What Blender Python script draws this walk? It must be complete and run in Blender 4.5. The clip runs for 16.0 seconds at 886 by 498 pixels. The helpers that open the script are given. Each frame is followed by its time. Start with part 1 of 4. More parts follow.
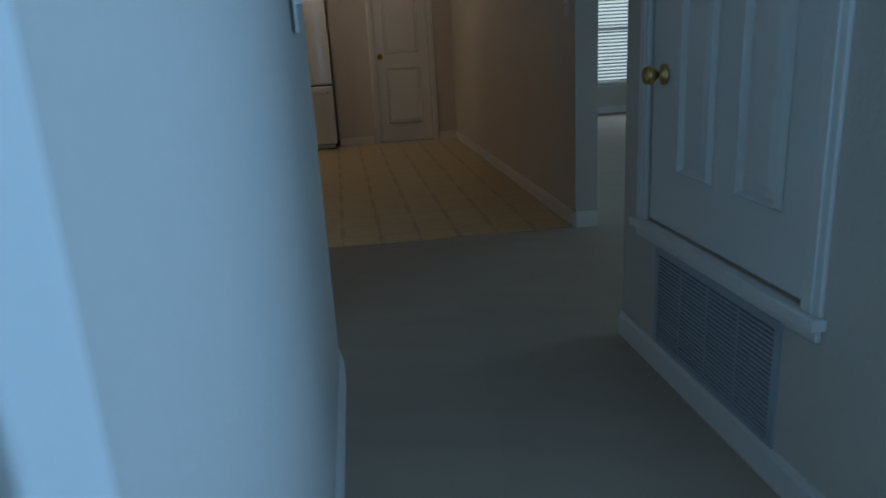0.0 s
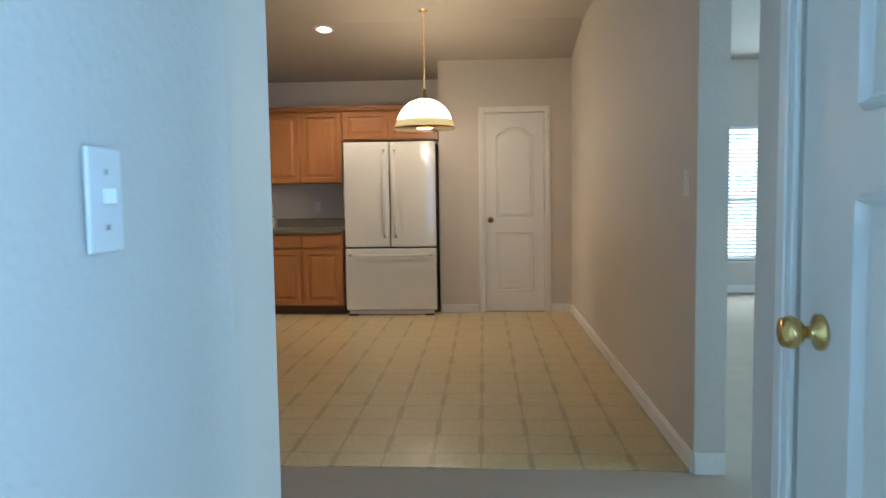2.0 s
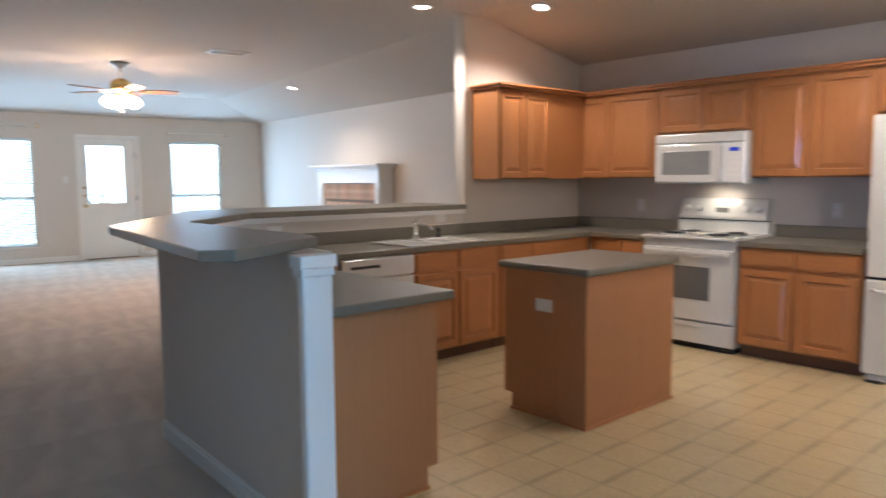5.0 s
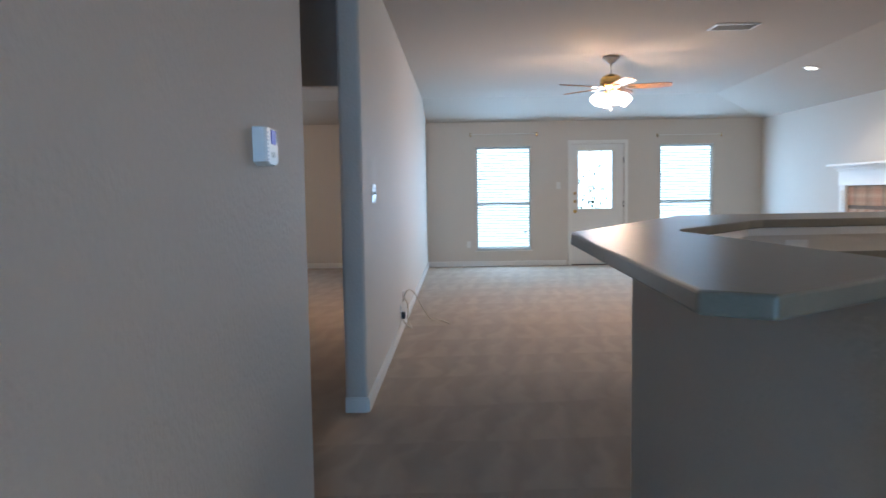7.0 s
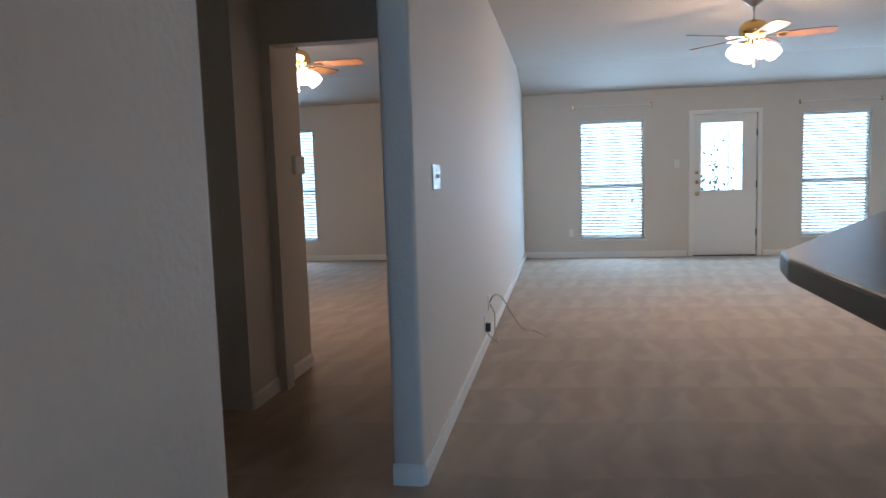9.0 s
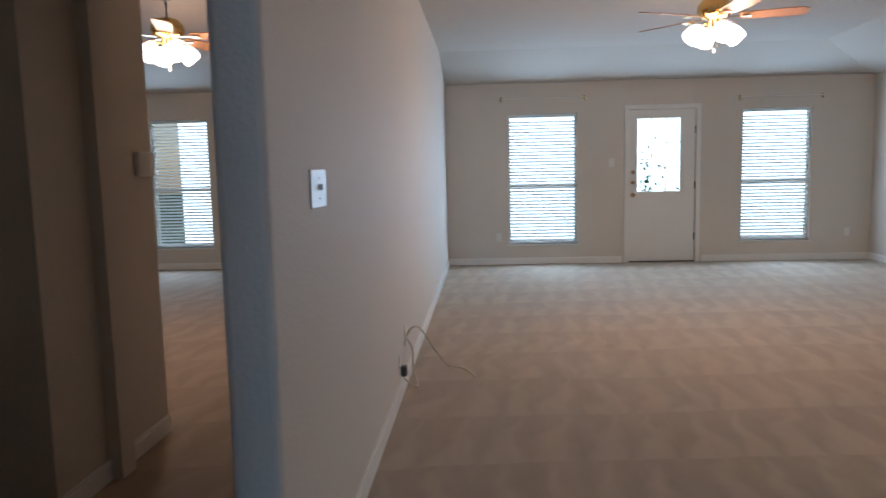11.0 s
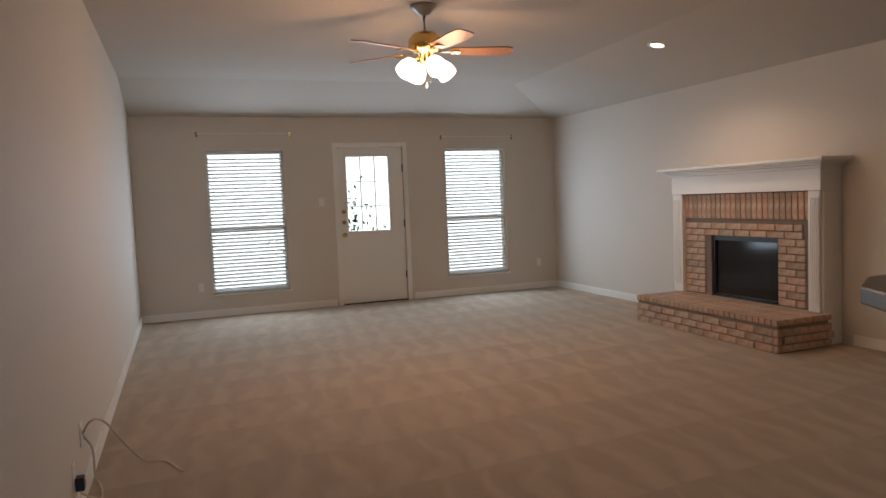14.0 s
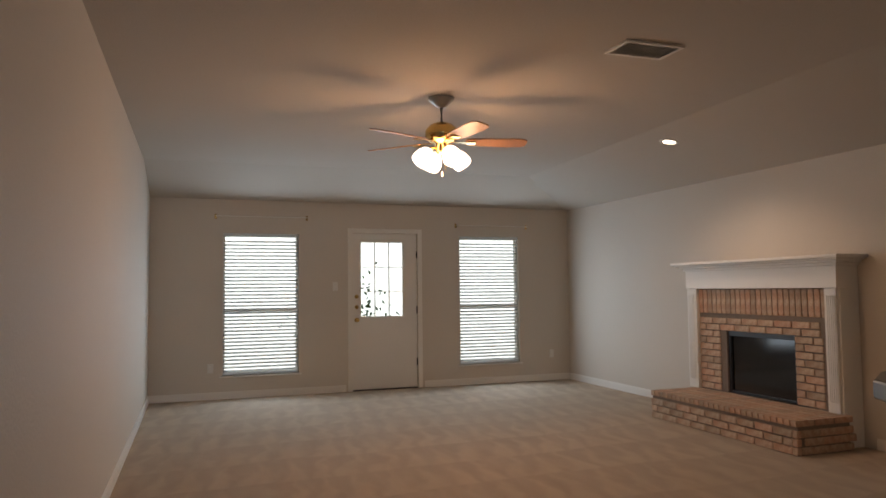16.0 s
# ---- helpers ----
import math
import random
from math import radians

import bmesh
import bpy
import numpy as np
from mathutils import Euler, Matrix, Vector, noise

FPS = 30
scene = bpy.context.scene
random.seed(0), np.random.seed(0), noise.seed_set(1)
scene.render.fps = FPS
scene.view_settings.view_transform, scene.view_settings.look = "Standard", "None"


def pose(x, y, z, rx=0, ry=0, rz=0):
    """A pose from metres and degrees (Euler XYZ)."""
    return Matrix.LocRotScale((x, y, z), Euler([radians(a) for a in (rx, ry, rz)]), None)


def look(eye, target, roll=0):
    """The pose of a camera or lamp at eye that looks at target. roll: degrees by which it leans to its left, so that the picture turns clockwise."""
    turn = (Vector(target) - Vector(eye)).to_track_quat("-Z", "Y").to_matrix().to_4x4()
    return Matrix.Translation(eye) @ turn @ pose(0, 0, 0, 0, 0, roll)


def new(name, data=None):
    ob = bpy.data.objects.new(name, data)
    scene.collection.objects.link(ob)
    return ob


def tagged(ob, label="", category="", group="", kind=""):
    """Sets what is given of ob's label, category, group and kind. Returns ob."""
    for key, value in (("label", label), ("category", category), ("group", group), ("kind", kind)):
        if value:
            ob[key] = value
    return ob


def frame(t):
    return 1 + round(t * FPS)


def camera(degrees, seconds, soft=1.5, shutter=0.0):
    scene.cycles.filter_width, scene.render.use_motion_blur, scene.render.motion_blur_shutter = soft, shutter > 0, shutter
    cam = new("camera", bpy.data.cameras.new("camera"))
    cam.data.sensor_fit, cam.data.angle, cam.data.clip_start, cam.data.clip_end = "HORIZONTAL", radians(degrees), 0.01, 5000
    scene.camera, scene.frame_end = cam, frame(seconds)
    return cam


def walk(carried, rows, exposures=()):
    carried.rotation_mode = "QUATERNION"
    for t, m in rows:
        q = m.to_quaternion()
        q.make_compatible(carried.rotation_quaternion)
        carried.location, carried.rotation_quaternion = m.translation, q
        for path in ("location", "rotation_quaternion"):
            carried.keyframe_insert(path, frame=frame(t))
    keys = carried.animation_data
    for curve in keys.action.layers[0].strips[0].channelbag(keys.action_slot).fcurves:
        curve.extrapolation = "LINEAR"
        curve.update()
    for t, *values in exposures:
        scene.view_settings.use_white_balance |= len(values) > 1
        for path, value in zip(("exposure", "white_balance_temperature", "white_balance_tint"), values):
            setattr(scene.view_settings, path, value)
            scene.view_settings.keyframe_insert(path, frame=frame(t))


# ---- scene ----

cam = camera(64.0, 16.0, soft=1.5, shutter=0.4)
ROWS = [
    (0, 0.135, 0.112, 1.105, -2.38, -16.50, -3.28),
    (0.5, 0.270, 0.195, 1.137, -2.93, -13.98, -4.15),
    (1, 0.334, 0.422, 1.148, -0.85, -10.94, -3.72),
    (1.5, 0.387, 0.691, 1.182, 3.19, -7.80, -3.83),
    (2, 0.470, 1.014, 1.204, 8.40, -4.30, -0.82),
    (2.5, 0.631, 1.321, 1.265, 14.70, -4.60, -0.33),
    (3, 0.721, 1.746, 1.323, 19.05, -5.23, -0.54),
    (3.5, 0.793, 2.214, 1.368, 26.04, -5.24, -0.55),
    (4, 0.752, 2.506, 1.361, 38.22, -6.73, 0.74),
    (4.5, 0.659, 2.757, 1.370, 44.21, -6.47, 0.82),
    (5, 0.508, 2.966, 1.356, 53.53, -5.66, -0.38),
    (5.2, 0.430, 3.051, 1.364, 59.25, -5.33, -0.34),
    (6.3, -0.20, 3.33, 1.320, 82.0, -4.80, -0.60),
    (7.5, -0.952, 3.285, 1.285, 93.98, -4.47, -0.93),
    (8, -1.280, 3.288, 1.285, 92.35, -4.91, -0.81),
    (8.5, -1.630, 3.335, 1.278, 96.37, -5.43, -2.21),
    (8.7, -1.75, 3.34, 1.280, 98.5, -5.50, -2.21),
    (9.8, -2.42, 3.29, 1.310, 100.5, -5.90, -1.60),
    (11, -3.060, 3.261, 1.339, 93.47, -6.39, -1.37),
    (11.5, -3.282, 3.332, 1.347, 87.87, -7.17, -1.53),
    (12, -3.454, 3.391, 1.335, 83.29, -7.37, -2.13),
    (12.5, -3.562, 3.381, 1.338, 78.18, -7.52, -1.85),
    (13, -3.648, 3.285, 1.340, 71.33, -7.37, -2.20),
    (13.5, -3.692, 3.246, 1.354, 68.90, -5.85, -2.45),
    (14, -3.691, 3.249, 1.345, 69.75, -3.96, -2.31),
    (14.5, -3.684, 3.238, 1.341, 69.82, -2.70, -1.69),
    (15, -3.679, 3.244, 1.342, 70.06, -1.00, -1.19),
    (15.5, -3.684, 3.256, 1.338, 70.38, 0.98, -0.89),
    (16, -3.683, 3.270, 1.325, 70.75, 3.25, -0.64),
]


def eye_pose(x, y, z, yaw, pitch, roll):
    """Heading, tilt and roll of a hand-held camera."""
    a, b = radians(yaw), radians(pitch)
    ahead = Vector((-math.sin(a) * math.cos(b), math.cos(a) * math.cos(b), math.sin(b)))
    return look((x, y, z), Vector((x, y, z)) + ahead, roll)


EXPOSURES = [(0, -2.15, 6500, 10), (0.5, -1.05, 6500, 10), (1.0, -0.4, 6600, 10), (1.5, 0.0, 6700, 10), (2.5, 0.12, 6600, 10), (3.5, 0.28, 6200, 10), (5.2, 0.6, 5700, 14), (7.3, 0.12, 5500, 12), (8.7, 0.08, 5500, 12), (11, -0.25, 6000, 17), (12.5, -0.47, 6700, 22), (14.5, -0.8, 7600, 25), (16, -0.95, 7900, 25)]
walk(cam, [(r[0], eye_pose(*r[1:])) for r in ROWS], EXPOSURES)

# The kitchen and entry are laid out square to each other, at a slight skew to the living room.
PIVOT = Vector((-3.211, 3.701, 0))
K = Matrix.Translation(PIVOT) @ Matrix.Rotation(radians(5.1), 4, "Z") @ Matrix.Translation(-PIVOT)
W = Matrix.Identity(4)

# ---- light ----
world = bpy.data.worlds.new("sky")
scene.world = world
world.use_nodes = True
wn = world.node_tree.nodes
sky = wn.new("ShaderNodeTexSky")
sky.sky_type = "NISHITA"
sky.sun_disc = False
sky.sun_elevation, sky.sun_rotation = radians(35), radians(200)
wn["Background"].inputs["Strength"].default_value = 0.1
world.node_tree.links.new(sky.outputs[0], wn["Background"].inputs["Color"])
sun_data = bpy.data.lights.new("sun", "SUN")
sun_data.energy, sun_data.angle, sun_data.color = 2.0, radians(0.5), (1, 0.95, 0.88)
sun = new("sun", sun_data)
sun.matrix_world = look((0, 20, 30), (0, 0, 0))

WARM = (1.0, 0.66, 0.38)
SOFT = (1.0, 0.84, 0.67)
DAY = (0.52, 0.78, 1.0)
ENTRY = (0.27, 0.575, 1.0)
FRONT = (0.34, 0.66, 1.0)


def area(name, m, w, h, watts, color):
    d = bpy.data.lights.new(name, "AREA")
    d.shape, d.size, d.size_y, d.energy, d.color = "RECTANGLE", w, h, watts, color
    o = new(name, d)
    o.matrix_world = m
    return o


def bulb(name, m, watts, color, size=0.05):
    d = bpy.data.lights.new(name, "POINT")
    d.energy, d.color, d.shadow_soft_size = watts, color, size
    o = new(name, d)
    o.matrix_world = m
    return o


def spot(name, m, watts, color, degrees):
    d = bpy.data.lights.new(name, "SPOT")
    d.energy, d.color, d.spot_size, d.spot_blend, d.shadow_soft_size = watts, color, radians(degrees), 0.6, 0.06
    o = new(name, d)
    o.matrix_world = m
    return o


def facing(x, y, z, dx, dy, dz=0):
    return look((x, y, z), (x + dx, y + dy, z + dz))


area("daylight_window", facing(-12.86, 4.06, 1.2, 1, 0), 0.9, 1.7, 40, DAY)
area("daylight_window", facing(-12.86, 7.2, 1.2, 1, 0), 0.9, 1.7, 40, DAY)
area("daylight_door", facing(-12.86, 5.63, 1.5, 1, 0), 0.6, 1.0, 24, DAY)
area("daylight_bedroom", facing(-12.8, -1.04, 1.25, 1, 0), 0.8, 1.6, 40, DAY)
area("daylight_front_room", K @ facing(3.45, 9.1, 1.2, 0, -1), 0.9, 1.5, 60, DAY)
area("daylight_entry", K @ facing(0.81, 0.12, 1.25, -1, 0.45), 0.9, 1.6, 72, ENTRY)
area("daylight_front_room_east", K @ facing(5.58, 2.95, 1.35, -1, 0), 1.3, 1.5, 150, FRONT)
# added fill in an assumed, unseen window, to brighten the thermostat wall
area("fill_front_room_side", K @ facing(5.58, 5.0, 1.35, -1, -0.35), 1.6, 1.5, 70, FRONT)
bulb("pendant_bulb", K @ pose(-0.27, 6.70, 1.71), 18, SOFT, 0.08)
bulb("fan_bulb", pose(-8.58, 4.98, 2.12), 64, WARM, 0.19)
bulb("bedroom_fan_bulb", pose(-8.53, 0.85, 2.1), 50, WARM, 0.12)
CANS = [(K, -3.42, 7.12), (K, -4.07, 6.42), (K, -1.2, 7.15), (W, -9.15, 7.42)]
for f, x, y in CANS:
    spot("can_bulb", f @ pose(x, y, 2.55), 46, SOFT, 150)
spot("microwave_bulb", K @ look((-2.47, 8.2, 1.29), (-2.47, 8.36, 1.0)), 5, (1, 0.85, 0.62), 130)

# ---- materials ----


def material(name, color, rough=0.6, metal=0.0, spots=None, scale=8.0, mix=0.3, grain=60.0, bump=0.0, bump_scale=None, stretch=(1, 1, 1), emit=None, strength=0.0, per_piece=0.0, coat=0.0):
    """A surface with two scales of colour variation and fine relief, in object space."""
    m = bpy.data.materials.new(name)
    m.use_nodes = True
    n, link = m.node_tree.nodes, m.node_tree.links.new
    b = n["Principled BSDF"]
    b.inputs["Roughness"].default_value, b.inputs["Metallic"].default_value = rough, metal
    b.inputs["Coat Weight"].default_value = coat
    tc = n.new("ShaderNodeTexCoord")
    mp = n.new("ShaderNodeMapping")
    mp.inputs["Scale"].default_value = stretch
    link(tc.outputs["Object"], mp.inputs["Vector"])
    big, fine = n.new("ShaderNodeTexNoise"), n.new("ShaderNodeTexNoise")
    big.inputs["Scale"].default_value, fine.inputs["Scale"].default_value = scale, grain
    fine.inputs["Detail"].default_value = 4
    for t in (big, fine):
        link(mp.outputs[0], t.inputs["Vector"])
    ma = n.new("ShaderNodeMixRGB")
    ma.inputs[1].default_value = (*color, 1)
    ma.inputs[2].default_value = (*(spots or [c * 0.72 for c in color]), 1)
    ml = n.new("ShaderNodeMath")
    ml.operation = "MULTIPLY"
    link(big.outputs["Fac"], ml.inputs[0])
    ml.inputs[1].default_value = mix * 1.6
    link(ml.outputs[0], ma.inputs[0])
    mb = n.new("ShaderNodeMixRGB")
    mb.blend_type = "MULTIPLY"
    link(ma.outputs[0], mb.inputs[1])
    ramp = n.new("ShaderNodeMapRange")
    ramp.inputs["To Min"].default_value, ramp.inputs["To Max"].default_value = 1 - mix * 0.6, 1.0 + mix * 0.15
    link(fine.outputs["Fac"], ramp.inputs["Value"])
    link(ramp.outputs[0], mb.inputs[2])
    mb.inputs[0].default_value = 1
    last = mb
    if per_piece:
        oi = n.new("ShaderNodeObjectInfo")
        hv = n.new("ShaderNodeMapRange")
        hv.inputs["To Min"].default_value, hv.inputs["To Max"].default_value = 1 - per_piece, 1 + per_piece
        link(oi.outputs["Random"], hv.inputs["Value"])
        mc = n.new("ShaderNodeMixRGB")
        mc.blend_type = "MULTIPLY"
        mc.inputs[0].default_value = 1
        link(last.outputs[0], mc.inputs[1])
        link(hv.outputs[0], mc.inputs[2])
        last = mc
    link(last.outputs[0], b.inputs["Base Color"])
    if bump:
        bp = n.new("ShaderNodeBump")
        bp.inputs["Strength"].default_value = bump
        bp.inputs["Distance"].default_value = 0.004
        src = fine
        if bump_scale:
            src = n.new("ShaderNodeTexNoise")
            src.inputs["Scale"].default_value = bump_scale
            src.inputs["Detail"].default_value = 3
            link(mp.outputs[0], src.inputs["Vector"])
        link(src.outputs["Fac"], bp.inputs["Height"])
        link(bp.outputs[0], b.inputs["Normal"])
    if emit:
        b.inputs["Emission Color"].default_value = (*emit, 1)
        b.inputs["Emission Strength"].default_value = strength
    return m


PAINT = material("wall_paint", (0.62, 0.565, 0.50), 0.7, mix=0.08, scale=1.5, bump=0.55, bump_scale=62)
# the wall beige taken darker, which puts shade into the ceiling colour
CEIL = material("shaded_ceiling_paint", (0.50, 0.455, 0.40), 0.9, mix=0.06, scale=1.5, bump=0.5, bump_scale=90)
TRIM = material("white_trim_paint", (0.78, 0.76, 0.72), 0.4, mix=0.06, scale=3)
DOORP = material("white_door_paint", (0.76, 0.745, 0.71), 0.38, mix=0.05, scale=3, bump=0.08, bump_scale=120)
OAK = material("honey_oak", (0.50, 0.215, 0.075), 0.38, spots=(0.36, 0.135, 0.042), scale=5, mix=0.5, grain=30, bump=0.06, stretch=(9, 9, 0.7), coat=0.25)
OAKH = material("honey_oak_cross", (0.50, 0.215, 0.075), 0.38, spots=(0.36, 0.135, 0.042), scale=5, mix=0.5, grain=30, bump=0.06, stretch=(0.7, 9, 9), coat=0.25)
OAKP = material("oak_side_panel", (0.47, 0.225, 0.098), 0.5, spots=(0.38, 0.165, 0.066), scale=4, mix=0.45, grain=34, bump=0.05, stretch=(12, 12, 0.5))
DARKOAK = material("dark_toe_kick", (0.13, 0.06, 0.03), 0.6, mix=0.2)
LAM = material("grey_green_laminate", (0.20, 0.18, 0.135), 0.4, spots=(0.135, 0.125, 0.10), scale=60, mix=0.4, grain=260)
WHITE = material("white_appliance_enamel", (0.64, 0.63, 0.59), 0.14, mix=0.04, scale=2, coat=0.3)
WHITE2 = material("white_plastic", (0.72, 0.71, 0.68), 0.4, mix=0.05)
GREYGLASS = material("dark_oven_glass", (0.14, 0.14, 0.135), 0.12, mix=0.1)
BLACK = material("black_metal", (0.012, 0.012, 0.013), 0.4, mix=0.2)
COIL = material("black_coil", (0.02, 0.02, 0.02), 0.5, mix=0.2)
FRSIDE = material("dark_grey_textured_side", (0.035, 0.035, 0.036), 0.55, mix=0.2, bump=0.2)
BRASS = material("polished_brass", (0.75, 0.52, 0.2), 0.18, 1.0, mix=0.15, scale=20)
CHROME = material("chrome", (0.75, 0.75, 0.76), 0.14, 1.0, mix=0.05)
STEEL = material("dull_steel", (0.45, 0.44, 0.42), 0.35, 1.0, mix=0.1)
BLIND = material("white_vinyl_slat", (0.82, 0.84, 0.86), 0.45, mix=0.04)
bn, bl_ = BLIND.node_tree.nodes, BLIND.node_tree.links.new
tl, mxs = bn.new("ShaderNodeBsdfTranslucent"), bn.new("ShaderNodeMixShader")
tl.inputs["Color"].default_value = (0.85, 0.88, 0.9, 1)
mxs.inputs[0].default_value = 0.55
bl_(bn["Principled BSDF"].outputs[0], mxs.inputs[1])
bl_(tl.outputs[0], mxs.inputs[2])
bl_(mxs.outputs[0], bn["Material Output"].inputs["Surface"])
GRILLE = material("grey_grille_metal", (0.42, 0.46, 0.50), 0.5, mix=0.15, scale=12)
FIREBOX = material("sooty_firebox", (0.018, 0.016, 0.014), 0.8, mix=0.5, scale=6)
MORTAR = material("grey_mortar", (0.23, 0.18, 0.145), 0.9, mix=0.3, scale=14, bump=0.5)
BRICK = material("blotched_red_brick", (0.42, 0.17, 0.09), 0.85, spots=(0.80, 0.66, 0.50), scale=19, mix=0.74, grain=90, bump=0.6, per_piece=0.28)
kn, kl = BRICK.node_tree.nodes, BRICK.node_tree.links.new
fired = kn.new("ShaderNodeMixRGB")
tint, odd_one = kn.new("ShaderNodeObjectInfo"), kn.new("ShaderNodeMapRange")
odd_one.inputs["From Min"].default_value, odd_one.inputs["From Max"].default_value = 0.35, 1.0
odd_one.inputs["To Max"].default_value = 0.45
kl(tint.outputs["Random"], odd_one.inputs["Value"])
kl(odd_one.outputs[0], fired.inputs[0])
kl(kn["Principled BSDF"].inputs["Base Color"].links[0].from_socket, fired.inputs[1])
fired.inputs[2].default_value = (0.34, 0.11, 0.06, 1)
kl(fired.outputs[0], kn["Principled BSDF"].inputs["Base Color"])
BLADE = material("oak_fan_blade", (0.42, 0.20, 0.075), 0.4, spots=(0.30, 0.13, 0.045), scale=4, mix=0.4, grain=30, stretch=(1, 9, 9))
SHADE_GLASS = material("lit_frosted_glass", (0.85, 0.8, 0.7), 0.5, emit=(1.0, 0.82, 0.58), strength=15.0)
FAN_GLASS = material("lit_white_tulip_glass", (0.9, 0.88, 0.85), 0.5, emit=(1.0, 0.90, 0.82), strength=6.5)
CANLENS = material("lit_can_lens", (0.9, 0.88, 0.85), 0.5, emit=(1.0, 0.9, 0.75), strength=9.0)
DISPLAY = material("blue_display", (0.02, 0.04, 0.4), 0.5, emit=(0.03, 0.06, 0.5), strength=0.2)
GLOW = material("bright_overcast_garden", (0.7, 0.85, 0.9), 0.9, emit=(0.74, 0.95, 1.0), strength=3.8)
LEAF = material("garden_leaf", (0.12, 0.21, 0.11), 0.6, mix=0.5)
LAWN = material("garden_grass", (0.08, 0.13, 0.05), 0.9, mix=0.5)
# emission paints lamp light into the skirt glass; the cord shares it
AMBER_GLOW = material("glowing_amber_glass", (0.72, 0.62, 0.38), 0.15, mix=0.1, emit=(1.0, 0.78, 0.38), strength=0.55)
DUSTY = material("brown_valve_plate", (0.25, 0.2, 0.15), 0.4, 0.6)

GLASS = bpy.data.materials.new("window_glass")
GLASS.use_nodes = True
gb = GLASS.node_tree.nodes["Principled BSDF"]
gb.inputs["Transmission Weight"].default_value, gb.inputs["Roughness"].default_value, gb.inputs["IOR"].default_value = 1.0, 0.0, 1.05


def carpet_material(name, a, b):
    """Cut-pile carpet with soft, slanting vacuum strokes."""
    m = material(name, a, 0.95, spots=b, scale=3, mix=0.25, grain=420, bump=0.9)
    n, link = m.node_tree.nodes, m.node_tree.links.new
    bsdf = n["Principled BSDF"]
    src = bsdf.inputs["Base Color"].links[0].from_socket
    tc, sep, com = n.new("ShaderNodeTexCoord"), n.new("ShaderNodeSeparateXYZ"), n.new("ShaderNodeCombineXYZ")
    wob = n.new("ShaderNodeTexNoise")
    wob.inputs["Scale"].default_value = 0.8
    link(tc.outputs["Object"], wob.inputs["Vector"])
    link(tc.outputs["Object"], sep.inputs[0])

    def calc(op, a, b):
        q = n.new("ShaderNodeMath")
        q.operation = op
        for k, v in enumerate((a, b)):
            if isinstance(v, (int, float)):
                q.inputs[k].default_value = v
            else:
                link(v, q.inputs[k])
        return q.outputs[0]

    # lanes run along y; in each the pile lies in wedges, pale and wide at the lane's near edge
    lane = calc("MULTIPLY", calc("ADD", sep.outputs["X"], calc("ADD", calc("MULTIPLY", wob.outputs["Fac"], 0.35), calc("MULTIPLY", sep.outputs["Y"], 0.06))), 1.55)
    index, along = calc("FLOOR", lane, 0.0), calc("FRACT", lane, 0.0)
    drift = n.new("ShaderNodeTexNoise")
    drift.inputs["Scale"].default_value, drift.inputs["Detail"].default_value = 2.2, 2.0
    link(tc.outputs["Object"], drift.inputs["Vector"])
    phase = calc("ADD", calc("ADD", calc("MULTIPLY", sep.outputs["Y"], 4.2), calc("MULTIPLY", drift.outputs["Fac"], 1.6)), calc("ADD", calc("MULTIPLY", along, 0.45), calc("MULTIPLY", index, 0.37)))
    wedge = calc("ABSOLUTE", calc("SUBTRACT", calc("FRACT", phase, 0.0), 0.5), 0.0)
    pale = n.new("ShaderNodeMapRange")
    pale.interpolation_type = "SMOOTHSTEP"
    pale.inputs["From Min"].default_value, pale.inputs["From Max"].default_value = -0.16, 0.16
    link(calc("SUBTRACT", calc("MULTIPLY", along, 0.42), wedge), pale.inputs["Value"])
    link(calc("MULTIPLY", sep.outputs["X"], 1.3), com.inputs[0])
    link(calc("ADD", calc("MULTIPLY", sep.outputs["Y"], 5.0), calc("MULTIPLY", index, 3.3)), com.inputs[1])
    no = n.new("ShaderNodeTexNoise")
    no.inputs["Scale"].default_value, no.inputs["Detail"].default_value, no.inputs["Distortion"].default_value = 1.5, 3.0, 0.3
    link(com.outputs[0], no.inputs["Vector"])
    patch = n.new("ShaderNodeTexNoise")
    patch.inputs["Scale"].default_value = 0.7
    link(tc.outputs["Object"], patch.inputs["Vector"])
    room = n.new("ShaderNodeMapRange")
    room.inputs["From Min"].default_value, room.inputs["From Max"].default_value = -1.5, -3.5
    room.inputs["To Min"].default_value, room.inputs["To Max"].default_value = 0.25, 1.0
    link(sep.outputs["X"], room.inputs["Value"])
    tone = calc("ADD", calc("MULTIPLY", calc("MULTIPLY", pale.outputs[0], patch.outputs["Fac"]), 0.34), calc("MULTIPLY", no.outputs["Fac"], 0.42))
    mr = n.new("ShaderNodeMapRange")
    mr.inputs["From Min"].default_value, mr.inputs["From Max"].default_value = 0.12, 0.50
    mr.inputs["To Min"].default_value, mr.inputs["To Max"].default_value = 0.89, 1.14
    link(calc("ADD", calc("MULTIPLY", calc("SUBTRACT", tone, 0.31), room.outputs[0]), 0.31), mr.inputs["Value"])
    mx = n.new("ShaderNodeMixRGB")
    mx.blend_type = "MULTIPLY"
    mx.inputs[0].default_value = 1
    link(src, mx.inputs[1])
    link(mr.outputs[0], mx.inputs[2])
    link(mx.outputs[0], bsdf.inputs["Base Color"])
    return m


CARPET = carpet_material("beige_carpet", (0.46, 0.365, 0.28), (0.385, 0.30, 0.225))


